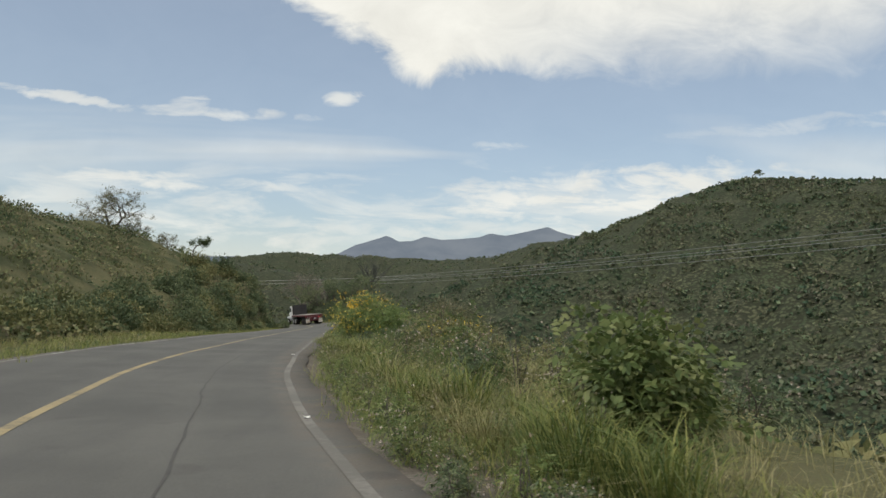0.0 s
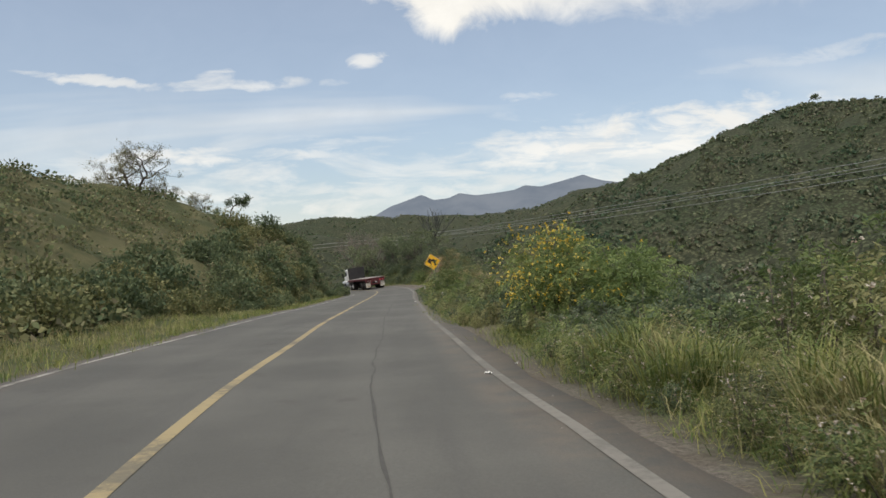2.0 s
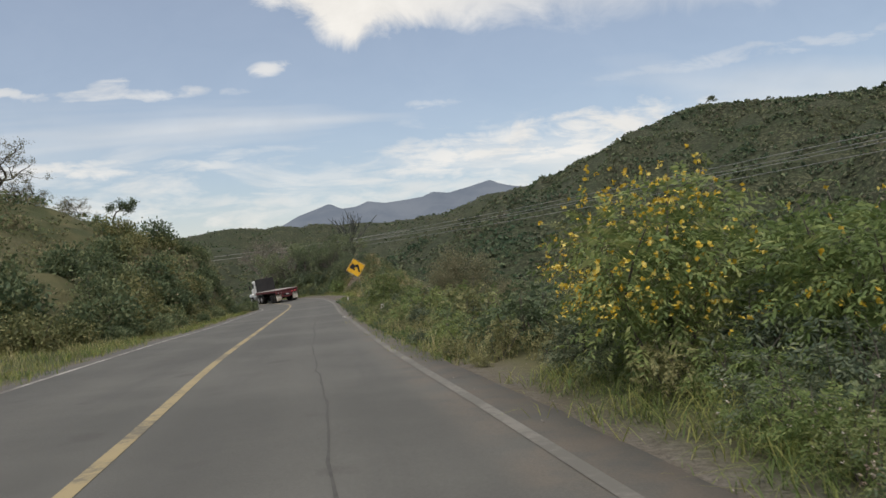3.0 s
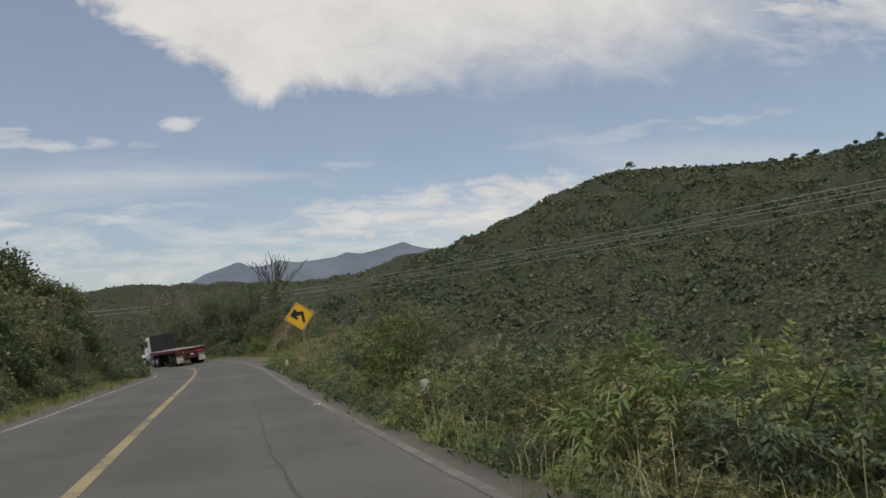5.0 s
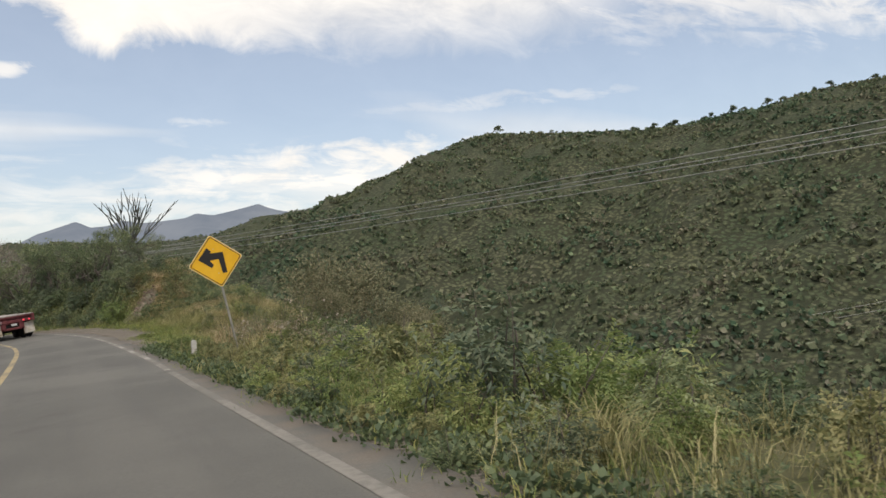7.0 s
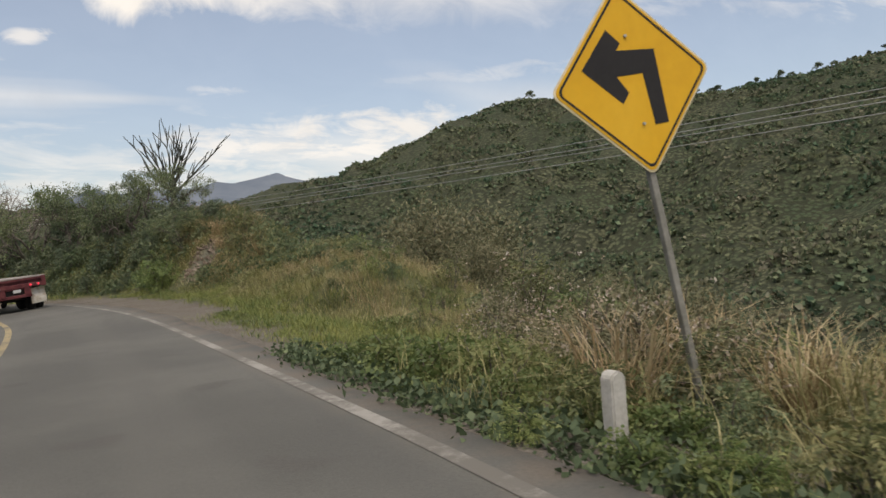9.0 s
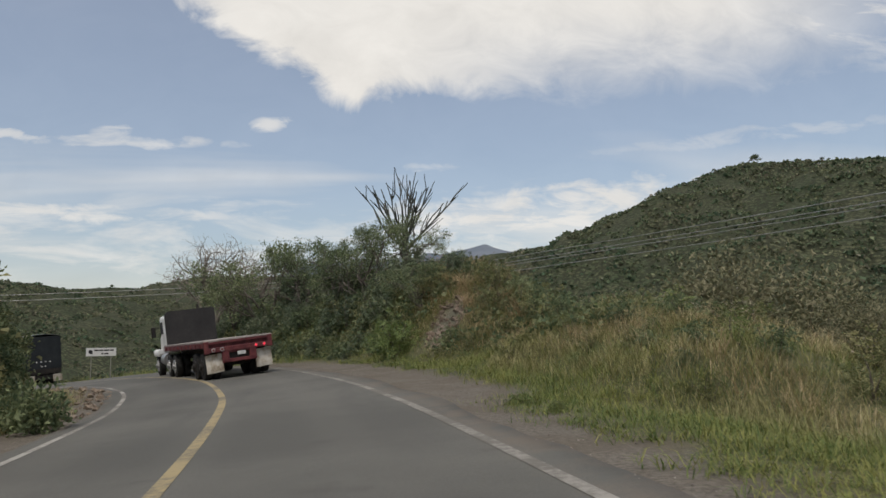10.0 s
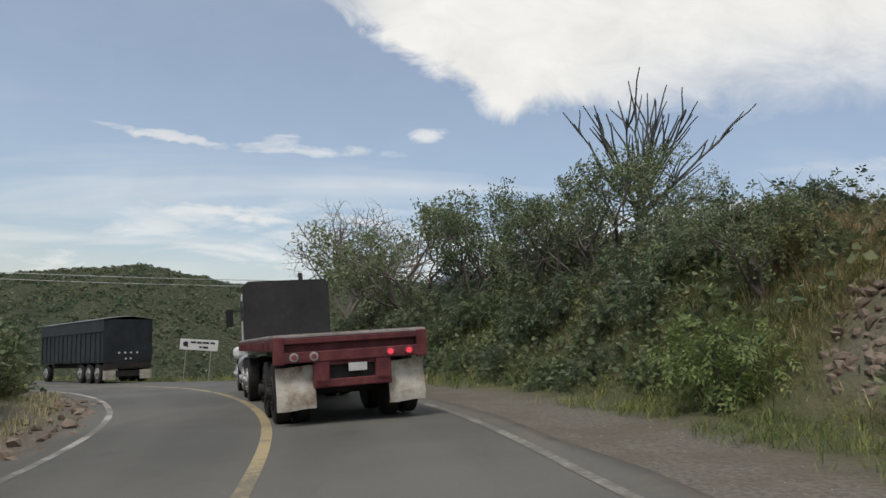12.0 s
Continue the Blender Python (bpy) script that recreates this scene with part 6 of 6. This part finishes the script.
def flatbed():
    """The red flatbed lorry. Its tail is at the origin, and it heads along +y."""
    root = new("flatbed_truck")
    tagged(root, "red flatbed truck with dark headboard and dirty white mudflaps", "truck")
    L = 8.3
    bm = bmesh.new()
    block(bm, (2.5, L, 0.05), (0, L / 2, 1.40), 0.012)
    part("deck", bm, M_DECK, root, "weathered grey deck")
    for k in range(11):
        bm = bmesh.new()
        block(bm, (0.205, L - 0.1, 0.012), (-1.12 + 0.224 * k, L / 2, 1.432), 0.004)
        part("deck_plank", bm, M_DECK, root)
    for s in (-1, 1):
        bm = bmesh.new()
        block(bm, (0.06, L, 0.20), (s * 1.22, L / 2, 1.275), 0.015)
        for k in range(9):
            block(bm, (0.05, 0.09, 0.13), (s * 1.262, 0.5 + k * 0.9, 1.27), 0.01)
        part("side_rail", bm, M_RED, root, "worn red side rail")
        bm = bmesh.new()
        block(bm, (0.14, L - 0.3, 0.34), (s * 0.48, L / 2 + 0.1, 1.0), 0.02)
        part("chassis_rail", bm, M_DARKSTEEL, root)
    for name, size, at, soft_edge in (("top_rail", (2.5, 0.10, 0.09), (0, 0.03, 1.325), 0.012), ("tail_beam", (2.5, 0.12, 0.17), (0, 0.03, 1.07), 0.015), ("tail_panel", (2.2, 0.04, 0.16), (0, 0.10, 1.22), 0.005),
                                      ("corner_post", (0.18, 0.12, 0.44), (-1.16, 0.028, 1.18), 0.02), ("corner_post", (0.18, 0.12, 0.44), (1.16, 0.028, 1.18), 0.02)):
        part(name, block(bmesh.new(), size, at, soft_edge), M_RED, root, "worn red paint")
    bm = bmesh.new()
    for x in (-0.50, 0.50):
        block(bm, (0.26, 0.10, 0.46), (x, 0.03, 0.80), 0.02)
    block(bm, (1.26, 0.10, 0.13), (0, 0.03, 0.64), 0.015)
    block(bm, (0.86, 0.05, 0.08), (0, 0.04, 0.96), 0.01)
    part("bumper", bm, M_RED, root, "worn red rear bumper frame")
    bm = bmesh.new()
    block(bm, (0.76, 0.03, 0.26), (0, 0.12, 0.82), 0.005)
    part("recess", bm, M_DARKSTEEL, root)
    bm = bmesh.new()
    block(bm, (0.30, 0.012, 0.13), (0.08, 0.0, 0.87), 0.006)
    part("number_plate", bm, M_PLATE, root, "pale number plate")
    for x, mat, label in ((-0.93, M_LAMP_OFF, "unlit round tail lamp"), (-0.62, M_LAMP_OFF, "unlit round tail lamp"), (0.62, M_LAMP, "lit red tail lamp"), (0.93, M_LAMP, "lit red tail lamp")):
        bm = bmesh.new()
        drum(bm, 0.072, 0.03, (x, -0.035, 1.075), "y", 20, 0.008)
        lamp = part("tail_lamp", bm, M_STEEL if mat is M_LAMP_OFF else M_LAMP_OFF, root, label)
        bm = bmesh.new()
        drum(bm, 0.045, 0.02, (x, -0.055, 1.075), "y", 18, 0.006)
        part("lens", bm, mat, lamp)
    for s in (-1, 1):
        bm = bmesh.new()
        bmesh.ops.create_grid(bm, x_segments=8, y_segments=8, size=0.5)
        for q in bm.verts:
            x, z = q.co.x, q.co.y
            q.co = Vector((s * 0.90 + x * 0.62, 0.12 + 0.03 * math.sin(3 * x + s) - 0.05 * (0.5 - z) + 0.02 * math.sin(6 * z), 0.60 + z * 0.66 + 0.012 * math.sin(5 * x)))
        bmesh.ops.solidify(bm, geom=bm.faces[:], thickness=0.012)
        part("mudflap", bm, M_FLAP, root, "dirty white mudflap")
    for s in (-1, 1):
        for y in (0.85, 2.1, L - 1.9, L - 0.6):
            wheel(root, s * 1.06, y, 0.5, 0.26, M_STEEL if y > 4 else M_DARKSTEEL, s)
            wheel(root, s * 0.74, y, 0.5, 0.26, M_DARKSTEEL, s)
    for y in (0.85, 2.1, L - 1.9, L - 0.6):
        part("axle", drum(bmesh.new(), 0.08, 1.8, (0, y, 0.5), "x", 12, 0), M_DARKSTEEL, root)
    bm = bmesh.new()
    outline = [(-1.12, 1.4), (1.12, 1.4), (1.12, 2.86), (1.04, 2.95), (-0.98, 2.95), (-1.12, 2.82)]
    flat_shape(bm, outline, 0.07, L - 0.1)
    board_ = part("headboard", bm, M_CHARCOAL, root, "dark charcoal headboard")
    for k in range(5):
        part("rib", block(bmesh.new(), (0.05, 0.05, 1.45), (-0.9 + 0.45 * k, L, 2.12), 0.01), M_CHARCOAL, board_)
    bm = bmesh.new()
    drum(bm, 0.06, 1.7, (0.42, L + 0.16, 2.3), "z", 14, 0.01)
    part("exhaust", bm, M_DARKSTEEL, root)
    # the tractor
    bm = bmesh.new()
    block(bm, (2.1, 1.55, 1.75), (0, L + 1.1, 1.95), 0.16)
    block(bm, (1.7, 1.7, 0.85), (0, L + 2.6, 1.45), 0.14)
    for s in (-1, 1):
        block(bm, (0.5, 1.15, 0.35), (s * 0.98, L + 2.75, 1.1), 0.12)
    part("cab", bm, M_WHITE, root, "white tractor cab")
    for s in (-1, 1):
        bm = bmesh.new()
        block(bm, (0.03, 0.7, 0.55), (s * 1.05, L + 1.4, 2.25), 0.01)
        part("side_window", bm, M_BLACK, root)
        bm = bmesh.new()
        block(bm, (0.2, 0.07, 0.5), (s * 1.36, L + 1.85, 2.1), 0.03)
        block(bm, (0.28, 0.03, 0.03), (s * 1.2, L + 1.85, 2.28), 0.005)
        part("mirror", bm, M_BLACK, root)
        wheel(root, s * 1.0, L + 2.75, 0.5, 0.28, M_STEEL, s)
        bm = bmesh.new()
        drum(bm, 0.27, 0.9, (s * 0.92, L + 1.2, 0.8), "y", 20, 0.03)
        part("fuel_tank", bm, M_STEEL, root, "dull metal fuel tank")
    bm = bmesh.new()
    block(bm, (0.9, 4.2, 0.25), (0, L + 1.1, 0.85), 0.03)
    part("tractor_frame", bm, M_DARKSTEEL, root)
    return root


truck = flatbed()


def covered_trailer():
    root = new("covered_trailer")
    tagged(root, "black high-sided truck trailer with a tarpaulin cover", "trailer")
    L = 9.5
    bm = bmesh.new()
    block(bm, (2.5, L, 2.15), (0, L / 2, 2.1), 0.03)
    part("body", bm, M_TARP, root)
    for s in (-1, 1):
        for k in range(14):
            bm = bmesh.new()
            block(bm, (0.06, 0.08, 1.5), (s * 1.27, 0.35 + k * 0.675, 1.8), 0.012)
            part("rib", bm, M_TARP, root)
        bm = bmesh.new()
        block(bm, (0.07, L, 0.1), (s * 1.275, L / 2, 2.6), 0.015)
        part("top_rail", bm, M_TARP, root)
    bm = bmesh.new()
    bmesh.ops.create_grid(bm, x_segments=12, y_segments=24, size=0.5)
    for q in bm.verts:
        x, y = q.co.x, q.co.y
        q.co = Vector((x * 2.58, L / 2 + y * (L + 0.06), 3.2 + 0.16 * math.cos(x * math.pi) + 0.025 * math.sin(y * 40) * math.cos(x * 3)))
    bmesh.ops.solidify(bm, geom=bm.faces[:], thickness=0.02)
    part("tarpaulin", bm, M_TARP_TOP, root, "greyish sagging tarpaulin cover")
    for x, z in ((-0.45, 1.5), (-0.15, 1.5), (0.15, 1.5), (0.45, 1.5), (-0.12, 1.2), (0.12, 1.2)):
        bm = bmesh.new()
        drum(bm, 0.05, 0.03, (x, -0.02, z), "y", 14, 0.006)
        part("marker_lamp", bm, M_PLATE, root)
    bm = bmesh.new()
    block(bm, (2.4, 0.1, 0.34), (0, 0.06, 0.86), 0.02)
    block(bm, (1.9, 0.1, 0.3), (0, 0.10, 0.46), 0.02)
    part("bumper", bm, M_DARKSTEEL, root)
    for s in (-1, 1):
        bm = bmesh.new()
        block(bm, (0.62, 0.02, 0.46), (s * 0.92, 0.0, 0.40), 0.006)
        part("mudflap", bm, M_FLAP, root, "white mudflap")
        for y in (0.8, 2.0, 3.2, L - 0.9):
            wheel(root, s * 1.06, y, 0.5, 0.28, M_STEEL, s)
    bm = bmesh.new()
    block(bm, (1.1, L, 0.3), (0, L / 2, 0.9), 0.03)
    part("chassis", bm, M_DARKSTEEL, root)
    return root


trailer = covered_trailer()


def on_road(thing, y, d, turn, roll_extra=0.0, size=1.0):
    """Stand a vehicle on the road's surface, with its cross-fall, turned to the left by so many degrees from +y."""
    x, y = beside(y, d)
    dd_, ii_ = road_frame(x, y)
    k = ii_[0]
    z = LINE[k, 2] + LINE[k, 3] * dd_[0]
    ahead_ = k + 16
    fall = math.degrees(math.atan2(LINE[ahead_, 2] - LINE[k, 2], 8.0))
    thing.matrix_world = pose(x, y, float(z) + 0.006, 0, 0, turn) @ pose(0, 0, 0, fall, -math.degrees(math.atan(LINE[k, 3])) + roll_extra, 0) @ Matrix.Diagonal((size, size, size, 1))


on_road(truck, 95.2, 1.3, 20, -1.0, 0.95)
on_road(trailer, 119.6, 2.8, 46, 0.0, 0.98)
